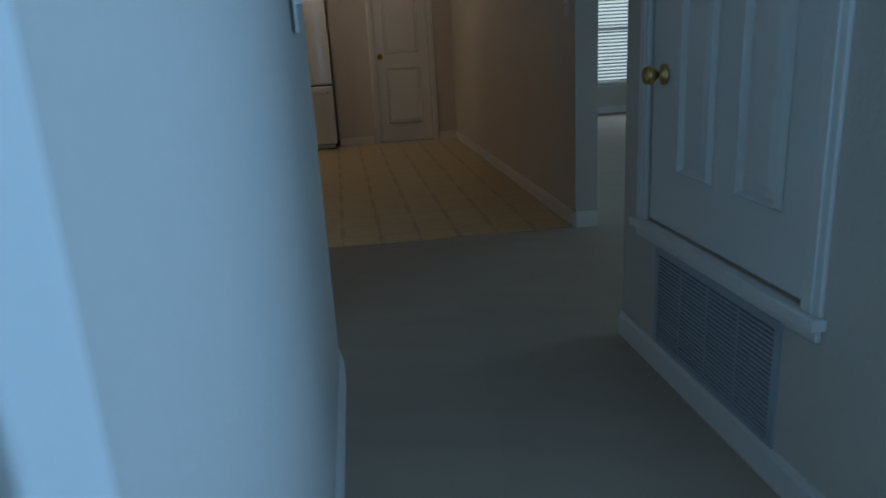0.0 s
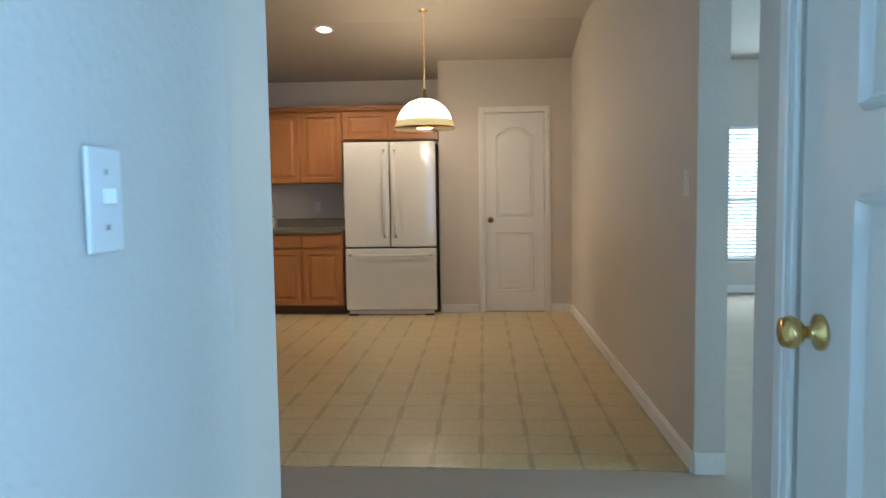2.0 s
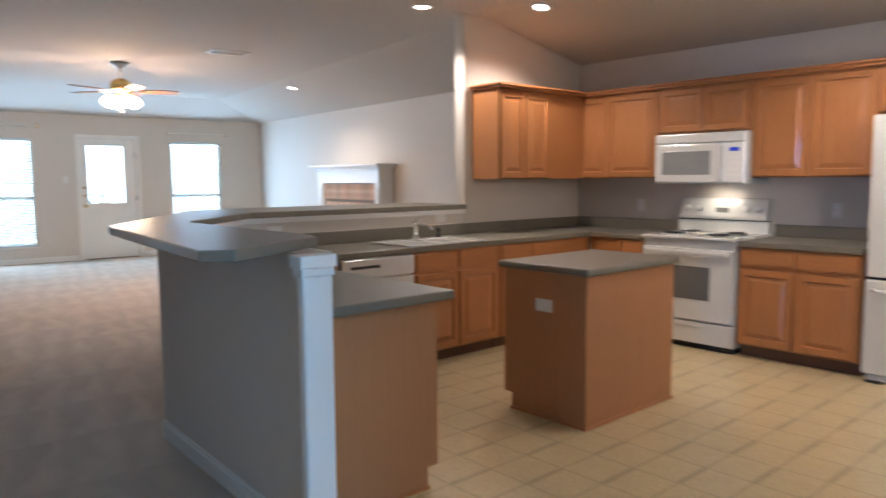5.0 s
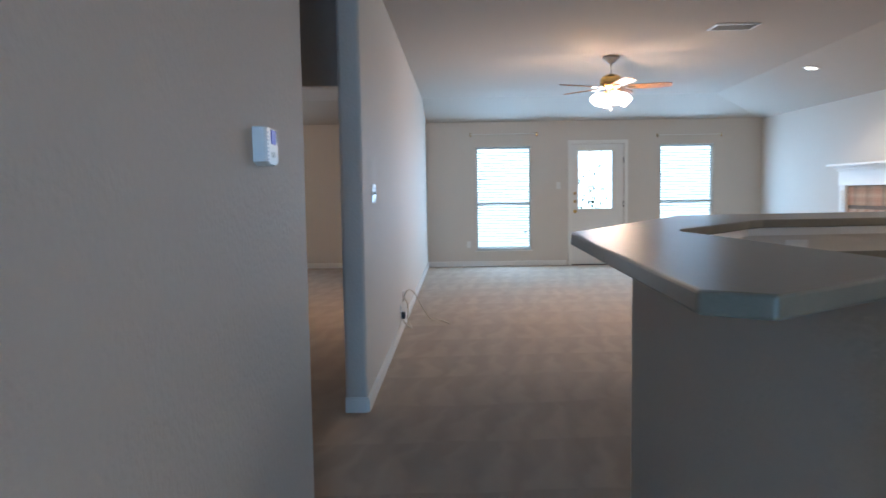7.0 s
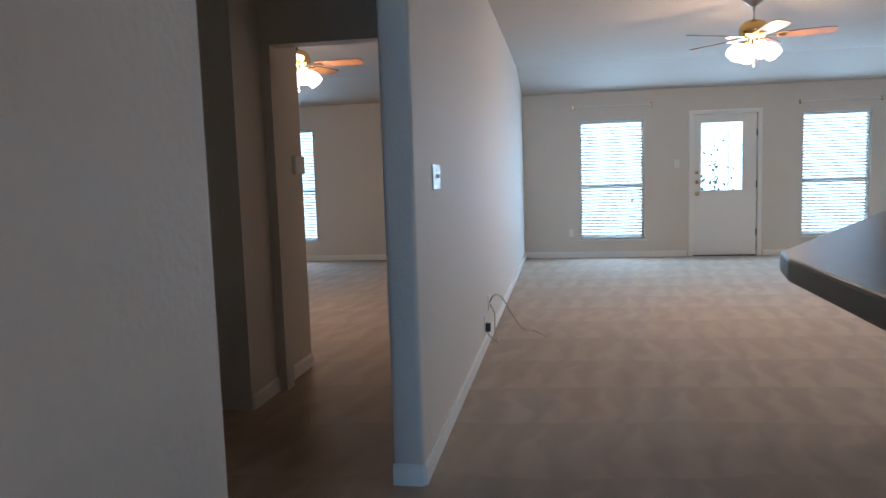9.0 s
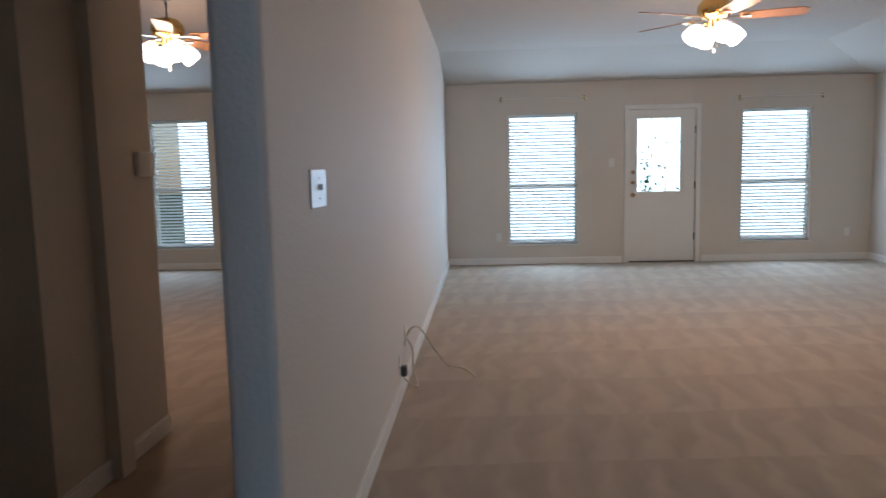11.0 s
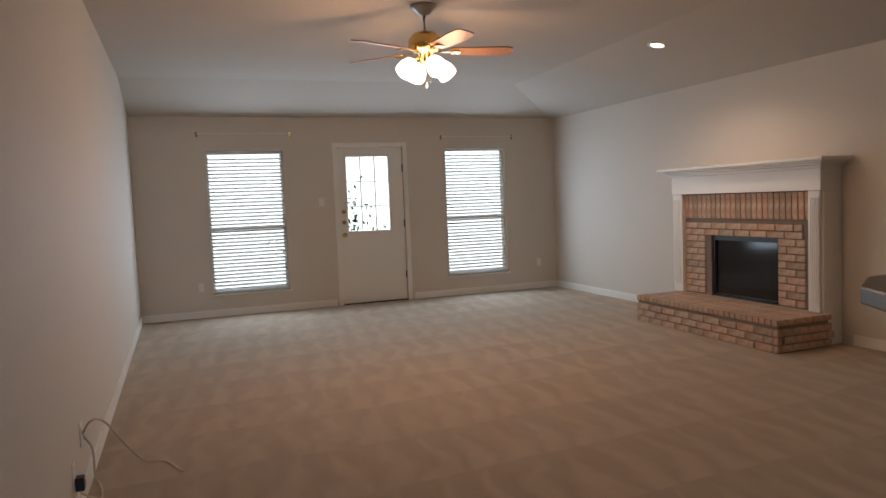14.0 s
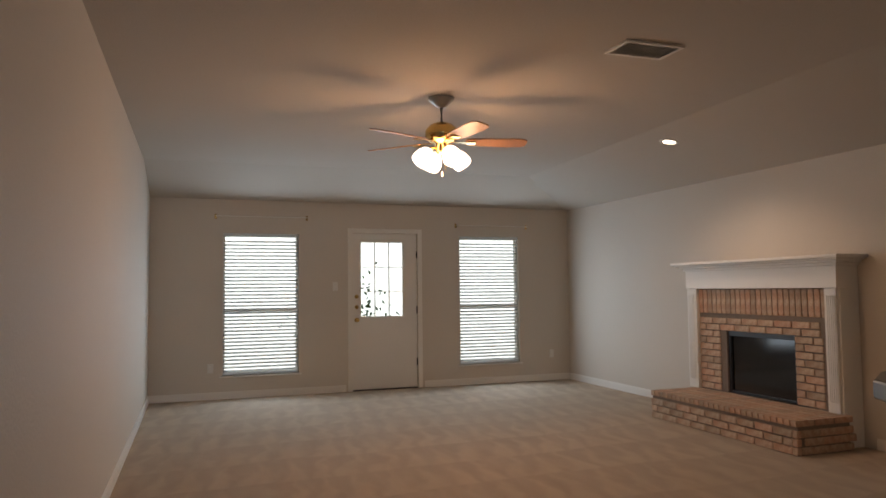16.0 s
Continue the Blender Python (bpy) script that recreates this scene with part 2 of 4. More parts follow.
def vinyl_material():
    """Sheet vinyl printed with cream tiles; every second upright joint is a wide strip, shifted by one tile from row to row."""
    m = material("cream_sheet_vinyl", (0.62, 0.50, 0.285), 0.27, spots=(0.53, 0.41, 0.22), scale=7, mix=0.35, grain=45)
    n, link = m.node_tree.nodes, m.node_tree.links.new
    bsdf = n["Principled BSDF"]
    src = bsdf.inputs["Base Color"].links[0].from_socket
    tc, sep = n.new("ShaderNodeTexCoord"), n.new("ShaderNodeSeparateXYZ")
    link(tc.outputs["Object"], sep.inputs[0])
    wav = n.new("ShaderNodeTexNoise")
    wav.inputs["Scale"].default_value = 16.0
    link(tc.outputs["Object"], wav.inputs["Vector"])

    def calc(op, a, b=0.0):
        q = n.new("ShaderNodeMath")
        q.operation = op
        for k, v in enumerate((a, b)):
            if isinstance(v, (int, float)):
                q.inputs[k].default_value = v
            else:
                link(v, q.inputs[k])
        return q.outputs[0]

    def band(dist, half):
        """1 inside a joint of this half width, fading at its worn edge."""
        r = n.new("ShaderNodeMapRange")
        r.inputs["To Min"].default_value, r.inputs["To Max"].default_value = 1.0, 0.0
        link(dist, r.inputs["Value"])
        for key, k in (("From Min", 0.7), ("From Max", 1.35)):
            if isinstance(half, float):
                r.inputs[key].default_value = half * k
            else:
                link(calc("MULTIPLY", half, k), r.inputs[key])
        return r.outputs[0]

    wobble = calc("MULTIPLY", calc("SUBTRACT", wav.outputs["Fac"], 0.5), 0.05)
    u = calc("ADD", calc("DIVIDE", calc("ADD", sep.outputs["X"], 10.108), 0.224), wobble)
    v = calc("ADD", calc("DIVIDE", calc("SUBTRACT", sep.outputs["Y"], 3.67), 0.25), wobble)
    row, near = calc("FLOOR", v), calc("ROUND", u)
    across, up = calc("ABSOLUTE", calc("SUBTRACT", u, near)), calc("ABSOLUTE", calc("SUBTRACT", v, calc("ROUND", v)))
    odd = calc("FLOORED_MODULO", calc("ADD", row, near), 2.0)
    half = calc("ADD", calc("MULTIPLY", odd, 0.04), 0.024)
    joint = calc("MAXIMUM", band(across, half), calc("MULTIPLY", band(up, 0.025), 0.75))
    joint = calc("MULTIPLY", joint, calc("ADD", calc("MULTIPLY", odd, 0.1), 0.9))
    mx = n.new("ShaderNodeMixRGB")
    mx.blend_type = "MULTIPLY"
    link(joint, mx.inputs[0])
    link(src, mx.inputs[1])
    mx.inputs[2].default_value = (0.77, 0.80, 0.82, 1)
    link(mx.outputs[0], bsdf.inputs["Base Color"])
    bp = n.new("ShaderNodeBump")
    bp.inputs["Strength"].default_value, bp.inputs["Distance"].default_value = 0.2, 0.003
    bp.invert = True
    link(joint, bp.inputs["Height"])
    link(bp.outputs[0], bsdf.inputs["Normal"])
    return m


VINYL = vinyl_material()

# ---- building helpers ----


def box(bm, x0, x1, y0, y1, z0, z1):
    v = [bm.verts.new((x, y, z)) for x in (x0, x1) for y in (y0, y1) for z in (z0, z1)]
    for f in ((0, 1, 3, 2), (4, 6, 7, 5), (0, 4, 5, 1), (2, 3, 7, 6), (0, 2, 6, 4), (1, 5, 7, 3)):
        bm.faces.new([v[i] for i in f])
    return bm


def boxes(*rows):
    bm = bmesh.new()
    for r in rows:
        box(bm, *r)
    return bm


def prism(pts, z0, z1, bm=None):
    bm = bm or bmesh.new()
    lo = [bm.verts.new((x, y, z0)) for x, y in pts]
    hi = [bm.verts.new((x, y, z1)) for x, y in pts]
    bm.faces.new(lo[::-1])
    bm.faces.new(hi)
    for i in range(len(pts)):
        j = (i + 1) % len(pts)
        bm.faces.new((lo[i], lo[j], hi[j], hi[i]))
    bmesh.ops.recalc_face_normals(bm, faces=bm.faces)
    return bm


def lathe(profile, n=24, bm=None, m=W):
    """A turned shape from rows of (radius, height)."""
    bm = bm or bmesh.new()
    rings = [[bm.verts.new(m @ Vector((r * math.cos(2 * math.pi * i / n), r * math.sin(2 * math.pi * i / n), z))) for i in range(n)] for r, z in profile]
    for a, b in zip(rings, rings[1:]):
        for i in range(n):
            bm.faces.new((a[i], a[(i + 1) % n], b[(i + 1) % n], b[i]))
    for ring, (r, z) in ((rings[0], profile[0]), (rings[-1], profile[-1])):
        if r > 1e-4:
            bm.faces.new(ring)
    bmesh.ops.recalc_face_normals(bm, faces=bm.faces)
    return bm


def tube(pts, r, n=8, bm=None):
    bm = bm or bmesh.new()
    pts = [Vector(p) for p in pts]
    rings = []
    for i, p in enumerate(pts):
        d = (pts[min(i + 1, len(pts) - 1)] - pts[max(i - 1, 0)]).normalized()
        u = d.orthogonal().normalized()
        if rings and abs(d.z) < 0.99:
            u = Vector((0, 0, 1)).cross(d).normalized()
        elif rings:
            u = Vector((1, 0, 0))
        w = d.cross(u)
        rings.append([bm.verts.new(p + r * (math.cos(2 * math.pi * k / n) * u + math.sin(2 * math.pi * k / n) * w)) for k in range(n)])
    for a, b in zip(rings, rings[1:]):
        for k in range(n):
            bm.faces.new((a[k], a[(k + 1) % n], b[(k + 1) % n], b[k]))
    bm.faces.new(rings[0][::-1])
    bm.faces.new(rings[-1])
    return bm


def mesh_of(name, bm, mat, smooth=False):
    me = bpy.data.meshes.new(name)
    bm.to_mesh(me)
    bm.free()
    me.materials.append(mat)
    if smooth:
        me.polygons.foreach_set("use_smooth", [True] * len(me.polygons))
    return me


def part(name, bm, mat, parent, label="", bevel=0.0, smooth=False):
    o = new(name, mesh_of(name, bm, mat, smooth))
    o.parent = parent
    if bevel:
        md = o.modifiers.new("edge", "BEVEL")
        md.width, md.segments, md.limit_method = bevel, 2, "ANGLE"
    return tagged(o, label) if label else o


def thing(name, m, label, category, group=""):
    o = new(name)
    o.matrix_basis = m
    o.empty_display_size = 0.1
    return tagged(o, label, category, group)


def structure(name, bm, mat, m=W, label="", category="", bevel=0.0):
    o = new(name, mesh_of(name, bm, mat))
    o.matrix_basis = m
    if bevel:
        md = o.modifiers.new("edge", "BEVEL")
        md.width, md.segments, md.limit_method = bevel, 3, "ANGLE"
    return tagged(o, label, category, "", "structure")


def at(f, x, y, z=0, turn=0):
    return f @ pose(x, y, z, 0, 0, turn)


H = 2.76
# ---- setting ----
structure("floor", boxes((-13.1, 6.2, -3.2, 10.2, -0.1, 0)), CARPET, W, "worn beige cut-pile carpet with vacuum strokes", "carpet")
structure("floor_kitchen", prism([(1.106, 3.73), (-0.9, 3.76), (-1.74, 3.90), (-1.74, 4.0), (-3.2, 4.0), (-4.02, 4.70), (-4.02, 8.42), (1.106, 8.42)][::-1], 0.0005, 0.006), VINYL, K, "cream sheet vinyl with a printed tile pattern", "vinyl floor")

cb = bmesh.new()
P = {k: cb.verts.new(v) for k, v in {"a": (-13.05, 8.52, 2.445), "b": (-4.7, 8.42, 2.44), "c": (1.6, 8.98, 2.42), "a2": (-11.75, 7.25, 2.74), "b2": (-4.6, 6.95, 2.74), "c2": (1.7, 7.50, 2.74), "d": (-13.05, -3.1, 2.47), "d2": (-11.75, -3.1, 2.74), "e2": (1.7, -3.1, 2.74), "f2": (6.2, -3.1, 2.74), "g2": (6.2, 10.2, 2.74), "h2": (1.7, 10.2, 2.74)}.items()}
for k in (("a", "b", "b2", "a2"), ("b", "c", "c2", "b2"), ("d", "a", "a2", "d2"), ("d2", "a2", "b2", "c2", "e2"), ("e2", "c2", "h2", "g2", "f2")):
    cb.faces.new([P[i] for i in k])
bmesh.ops.recalc_face_normals(cb, faces=cb.faces)
ext = bmesh.ops.extrude_face_region(cb, geom=list(cb.faces))
bmesh.ops.translate(cb, verts=[v for v in ext["geom"] if isinstance(v, bmesh.types.BMVert)], vec=(0, 0, 0.12))
bmesh.ops.recalc_face_normals(cb, faces=cb.faces)
structure("ceiling", cb, CEIL, W, "textured beige ceiling, coloured darker for shade, sloping down to the outer walls", "ceiling")


def wall_x(name, x0, x1, y0, y1, openings, mat=PAINT, m=W, z1=H):
    """A wall that runs along y, with openings (y0, y1, z0, z1) through it."""
    bm, y = bmesh.new(), y0
    for a, b, lo, hi in sorted(openings):
        box(bm, x0, x1, y, a, 0, z1)
        if lo > 0:
            box(bm, x0, x1, a, b, 0, lo)
        box(bm, x0, x1, a, b, hi, z1)
        y = b
    box(bm, x0, x1, y, y1, 0, z1)
    bmesh.ops.remove_doubles(bm, verts=bm.verts, dist=0.0005)
    return structure(name, bm, mat, m, "beige painted wall with a light knockdown texture", "wall")


def wall_y(name, x0, x1, y0, y1, openings, mat=PAINT, m=W, z1=H):
    bm, x = bmesh.new(), x0
    for a, b, lo, hi in sorted(openings):
        box(bm, x, a, y0, y1, 0, z1)
        if lo > 0:
            box(bm, a, b, y0, y1, 0, lo)
        box(bm, a, b, y0, y1, hi, z1)
        x = b
    box(bm, x, x1, y0, y1, 0, z1)
    bmesh.ops.remove_doubles(bm, verts=bm.verts, dist=0.0005)
    return structure(name, bm, mat, m, "beige painted wall with a light knockdown texture", "wall")


WIN = [(3.59, 4.53), (6.74, 7.65)]
wall_x("wall_west", -13.1, -12.94, -3.1, 8.6, [(a, b, 0.28, 2.06) for a, b in WIN] + [(5.23, 6.13, 0, 2.085), (-1.46, -0.62, 0.31, 2.12)])
wall_y("wall_north", -12.94, -4.6, 8.448, 8.6, [])
structure("wall_living_south", prism([(-12.94, 2.741), (-12.94, 2.61), (-4.744, 2.61), (-4.744, 2.741)], 0, H), PAINT, W, "beige painted wall with bullnose corners", "wall", 0.02)
# block between the entry and the bedroom hall
KI = K.inverted()
hall_e = KI @ Vector((-2.96, 2.80, 0))
entry_e = Vector((-0.36, 2.62, 0))
bend = Vector((-0.278, 2.06, 0))
structure("wall_entry_west", prism([(bend.x, bend.y), (entry_e.x, entry_e.y), (hall_e.x, hall_e.y), (hall_e.x, -0.6), (-0.36, -1.45)], 0, H), PAINT, K, "beige painted wall with bullnose corners", "wall", 0.025)
# hall and bedroom behind the living room
wall_y("wall_hall_south", -6.6, -5.62, 1.45, 1.57, [])
wall_x("wall_hall_lintel", -6.12, -6.0, 1.57, 2.61, [(1.63, 2.56, 0, 2.1)])
structure("wall_hall_west", boxes((-5.74, -5.62, -1.0, 1.45, 0, H)), PAINT, W, "beige painted hall wall", "wall")
structure("wall_hall_end", boxes((-5.74, -2.2, -1.12, -1.0, 0, H)), PAINT, W, "beige painted hall wall", "wall")
structure("wall_bedroom_south", boxes((-12.94, -6.4, -2.6, -2.48, 0, H)), PAINT, W, "beige painted bedroom wall", "wall")
structure("wall_bedroom_east", boxes((-6.6, -6.48, -2.48, 1.45, 0, H)), PAINT, W, "beige painted bedroom wall", "wall")
# kitchen and entry
wall_x("wall_dining_east", 1.106, 1.236, 3.715, 8.0, [], m=K)
wall_y("wall_kitchen_north", -4.14, -0.23, 8.42, 8.55, [], m=K)
wall_y("wall_pantry", -0.23, 1.236, 7.933, 8.06, [(0.235, 0.835, 0, 2.03)], m=K)
structure("wall_pantry_side", boxes((-0.23, -0.11, 8.06, 8.55, 0, H)), PAINT, K, "beige painted wall return", "wall")
structure("wall_pantry_back", boxes((-0.11, 1.236, 9.0, 9.1, 0, H)), PAINT, K, "beige painted wall", "wall")
structure("wall_stub", boxes((-4.14, -4.02, 6.83, 8.42, 0, H)), PAINT, K, "beige painted end wall between kitchen and living room", "wall", 0.02)
wall_x("wall_closet", 0.78, 0.90, -1.45, 2.2, [(-0.35, 0.60, 0, 2.05), (1.17, 2.0, 0.49, 2.45)], m=K)
structure("wall_closet_end", boxes((0.90, 1.9, 2.08, 2.2, 0, H)), PAINT, K, "beige painted wall return", "wall", 0.02)
structure("wall_closet_back", boxes((1.78, 1.9, 0.7, 2.08, 0, H), (0.9, 1.78, 0.7, 0.82, 0, H)), PAINT, K, "plain closet wall", "wall")
wall_y("wall_entry_south", -0.6, 1.9, -1.57, -1.45, [], m=K)
wall_y("wall_front_room_north", 1.236, 5.6, 9.3, 9.42, [(2.98, 3.9, 0.38, 1.98)], m=K)
wall_x("wall_front_room_east", 5.6, 5.72, 2.0, 9.42, [(2.3, 3.6, 0.6, 2.1), (4.2, 5.8, 0.6, 2.1)], m=K)
wall_y("wall_front_room_south", 1.9, 5.6, 2.08, 2.2, [], m=K)
structure("wall_front_room_west", boxes((1.236, 1.36, 8.0, 9.3, 0, H)), PAINT, K, "beige painted wall", "wall")

# half wall under the breakfast bar
structure("wall_bar", prism([(-1.74, 3.90), (-3.30, 3.96), (-4.14, 4.69), (-4.14, 6.83), (-4.02, 6.83), (-4.02, 4.75), (-3.20, 4.06), (-1.74, 4.01)][::-1], 0, 1.098), PAINT, K, "beige painted half wall under the breakfast bar", "half wall")


def baseboards(name, m, runs, depth=0.014, h=0.09):
    for i, (x0, y0, x1, y1) in enumerate(runs):
        d = Vector((x1 - x0, y1 - y0, 0))
        nrm = Vector((-d.y, d.x, 0)).normalized() * depth
        bm = bmesh.new()
        prism([(x0, y0), (x1, y1), (x1 + nrm.x, y1 + nrm.y), (x0 + nrm.x, y0 + nrm.y)], 0, h * 0.82, bm)
        n2 = nrm * 0.55
        prism([(x0, y0), (x1, y1), (x1 + n2.x, y1 + n2.y), (x0 + n2.x, y0 + n2.y)], h * 0.82 + 0.0003, h, bm)
        structure(name, bm, TRIM, m, "white painted baseboard along the foot of the wall", "baseboard")


baseboards("baseboard", W, [(-12.94, 2.741, -4.744, 2.741), (-4.744, 2.741, -4.744, 2.61), (-12.94, 5.14, -12.94, 2.75), (-12.94, 8.44, -12.94, 6.22), (-10.02, 8.448, -12.93, 8.448), (-4.7, 8.448, -7.98, 8.448), (-6.6, 1.57, -5.64, 1.57), (-12.94, 2.6, -12.94, -2.4), (-7.2, 2.61, -12.9, 2.61)])
baseboards("baseboard", K, [(1.106, 3.72, 1.106, 7.92), (1.236, 3.715, 1.106, 3.715), (0.16, 7.933, -0.22, 7.933), (1.09, 7.933, 0.91, 7.933), (0.78, 0.62, 0.78, 2.2), (0.78, 2.2, 1.9, 2.2), (-1.74, 3.90, -3.30, 3.96), (entry_e.x, entry_e.y, bend.x, bend.y), (bend.x, bend.y, -0.32, 0.12), (hall_e.x, hall_e.y, entry_e.x, entry_e.y), (-3.30, 3.96, -4.14, 4.69), (-4.14, 4.69, -4.14, 6.83), (5.6, 9.3, 1.3, 9.3), (-1.0, 8.42, -0.24, 8.42)])

# ---- doors and windows ----


def raised_panel(bm, x0, x1, z0, z1, y, d=0.012, edge=0.03, arch=0.0):
    """A moulded panel on a face that looks towards -y: a groove ring and a raised field."""
    n = 10
    def ring(inset, depth):
        a, b, c, e = x0 + inset, x1 - inset, z0 + inset, z1 - inset
        pts = [(a, c), (b, c)] + [(b + (a - b) * i / n, e + arch * math.sin(math.pi * i / n)) for i in range(n + 1)]
        return [bm.verts.new((px, y + depth, pz)) for px, pz in pts]
    rings = [ring(0, -0.001), ring(edge * 0.25, -d), ring(edge * 0.5, 0.006 - 0.004), ring(edge * 1.3, -d * 0.7)]
    for r, s in zip(rings, rings[1:]):
        for i in range(len(r)):
            j = (i + 1) % len(r)
            bm.faces.new((r[i], r[j], s[j], s[i]))
    bm.faces.new(rings[-1])
    bmesh.ops.recalc_face_normals(bm, faces=bm.faces)


def knob(parent, x, y, z, mat=BRASS):
    k = part("door_knob", lathe([(0.0, 0), (0.031, 0), (0.031, 0.006), (0.012, 0.012), (0.011, 0.03), (0.022, 0.036), (0.029, 0.05), (0.024, 0.064), (0, 0.068)], 20), mat, parent, "polished round door knob", smooth=True)
    k.matrix_basis = pose(x, y, z, 90, 0, 0)
    return k


def casing(parent, x0, x1, z1, y=-0.012, w=0.062, z0=0.0):
    for name, b in (("casing", (x0 - w, x0, y, 0.0, z0, z1 + w)), ("casing", (x1, x1 + w, y, 0.0, z0, z1 + w)), ("casing", (x0, x1, y, 0.0, z1, z1 + w))):
        bm = boxes(b)
        x_0, x_1, y_0, y_1, z_0, z_1 = b
        box(bm, x_0 + 0.006, x_1 - 0.02 if x_1 - x_0 < 0.1 else x_1, y_0 - 0.006, y_0 + 0.0005, z_0 + (0.006 if x_1 - x_0 > 0.1 else 0), z_1 - 0.008)
        part(name, bm, TRIM, parent, bevel=0.003)


# casing of the side doorway at the start of the entry wall
structure("trim_entry", boxes((-0.34, -0.302, 0.03, 0.084, 0, 2.1), (-0.34, -0.308, 0.086, 0.114, 0, 2.1)), TRIM, K, "white moulded door casing on the entry wall", "trim", 0.004)

# pantry door, two panels with an arched top
pd = thing("door_pantry", at(K, 0.235, 7.933), "closed white two-panel pantry door with an arched top panel", "door")
pd["kind"] = "structure"
bm = boxes((0.004, 0.596, 0.02, 0.055, 0.012, 2.026))
raised_panel(bm, 0.11, 0.49, 0.98, 1.80, 0.02, arch=0.09)
raised_panel(bm, 0.11, 0.49, 0.22, 0.82, 0.02)
part("door_leaf", bm, DOORP, pd)
casing(pd, 0, 0.6, 2.03)
knob(pd, 0.055, 0.02, 0.95)
# black strip paints the shade in the gap under the leaf
part("door_gap_shade", boxes((0.0, 0.6, 0.03, 0.06, 0.0, 0.011)), BLACK, pd)
for z in (0.25, 1.05, 1.8):
    part("hinge", boxes((0.594, 0.606, 0.008, 0.02, z, z + 0.08)), STEEL, pd)

# air-return closet door above its grille (faces the entry)
RC = K @ pose(0.78, 2.0, 0, 0, 0, -90)
cd = thing("door_closet", RC, "white six-panel closet door raised over an air-return grille", "door")
cd["kind"] = "structure"
bm = boxes((0.005, 0.825, 0.004, 0.04, 0.50, 2.44))
leaf = part("door_leaf", bm, DOORP, cd)
for x0, x1 in ((0.205, 0.395), (0.525, 0.715)):
    for z0, z1 in ((0.68, 1.20), (1.32, 1.86), (1.96, 2.30)):
        bm = bmesh.new()
        raised_panel(bm, x0, x1, z0, z1, 0.0035, d=0.016, edge=0.04)
        part("panel", bm, DOORP, leaf)
casing(cd, 0, 0.83, 2.45, z0=0.49)
part("door_sill", boxes((-0.075, 0.905, -0.035, 0.0, 0.462, 0.49), (-0.062, 0.892, -0.014, 0.0, 0.43, 0.462)), TRIM, cd, bevel=0.003)
knob(cd, 0.085, 0.004, 0.965)
for z in (0.7, 1.45, 2.15):
    part("hinge", boxes((0.822, 0.84, -0.012, 0.004, z, z + 0.1)), TRIM, cd)
rg = thing("return_grille", at(RC, 0, 0, 0), "painted grey-white metal return-air grille low in the wall", "vent grille")
part("frame", boxes((0.08, 0.76, -0.006, 0, 0.08, 0.105), (0.08, 0.76, -0.006, 0, 0.40, 0.425), (0.08, 0.105, -0.006, 0, 0.105, 0.40), (0.735, 0.76, -0.006, 0, 0.105, 0.40)), GRILLE, rg)
# dark sheet that paints the shade between the louvres
part("shade_backing", boxes((0.105, 0.735, -0.0015, 0, 0.105, 0.40)), material("grille_shadow", (0.12, 0.14, 0.16), 0.8), rg)
louvre = mesh_of("louvre", boxes((0.105, 0.735, -0.006, -0.002, -0.004, 0.003)), GRILLE)
for i in range(22):
    o = new("louvre", louvre)
    o.parent = rg
    o.location = (0, 0, 0.113 + i * 0.0132)
for x in (0.26, 0.42, 0.58):
    part("mullion", boxes((x - 0.004, x + 0.004, -0.0075, -0.0058, 0.105, 0.40)), GRILLE, rg)

# back door with a nine-lite window
RW = W @ pose(-12.94, 5.23, 0, 0, 0, 90)
bd = thing("door_back", RW, "closed white back door with a nine-lite window in its upper half", "door")
bd["kind"] = "structure"
part("door_leaf", boxes((0.004, 0.115, 0.03, 0.07, 0.015, 2.08), (0.70, 0.896, 0.03, 0.07, 0.015, 2.08), (0.115, 0.70, 0.03, 0.07, 0.015, 0.97), (0.115, 0.70, 0.03, 0.07, 1.965, 2.08)), DOORP, bd)
gl = part("glazing_frame", boxes((0.09, 0.725, 0.018, 0.03, 0.945, 0.975), (0.09, 0.725, 0.018, 0.03, 1.96, 1.99), (0.09, 0.12, 0.018, 0.03, 0.975, 1.96), (0.695, 0.725, 0.018, 0.03, 0.975, 1.96)), TRIM, bd, bevel=0.003)
for x in (0.3067, 0.502):
    part("muntin", boxes((x, x + 0.011, 0.03, 0.055, 0.97, 1.965)), TRIM, bd)
for z in (1.297, 1.627):
    part("muntin", boxes((0.115, 0.70, 0.031, 0.054, z, z + 0.011)), TRIM, bd)
gp = part("pane", boxes((0.115, 0.70, 0.056, 0.06, 0.97, 1.965)), GLASS, bd)
gp.visible_shadow = False
casing(bd, 0, 0.9, 2.085)
knob(bd, 0.06, 0.03, 0.93)
for z in (1.1, 1.24):
    k = part("deadbolt", lathe([(0, 0), (0.027, 0), (0.025, 0.012), (0.012, 0.016), (0.01, 0.03), (0, 0.031)], 16), BRASS, bd, smooth=True)
    k.matrix_basis = pose(0.06, 0.03, z, 90, 0, 0)
part("threshold", boxes((0.0, 0.9, 0.0, 0.16, 0.0, 0.014)), BLACK, bd)
for z in (0.3, 1.0, 1.75):
    part("hinge", boxes((0.888, 0.904, 0.012, 0.03, z, z + 0.1)), BLACK, bd)

SLAT = mesh_of("slat", boxes((0.012, 0.888, -0.002, 0.002, -0.022, 0.022)), BLIND)


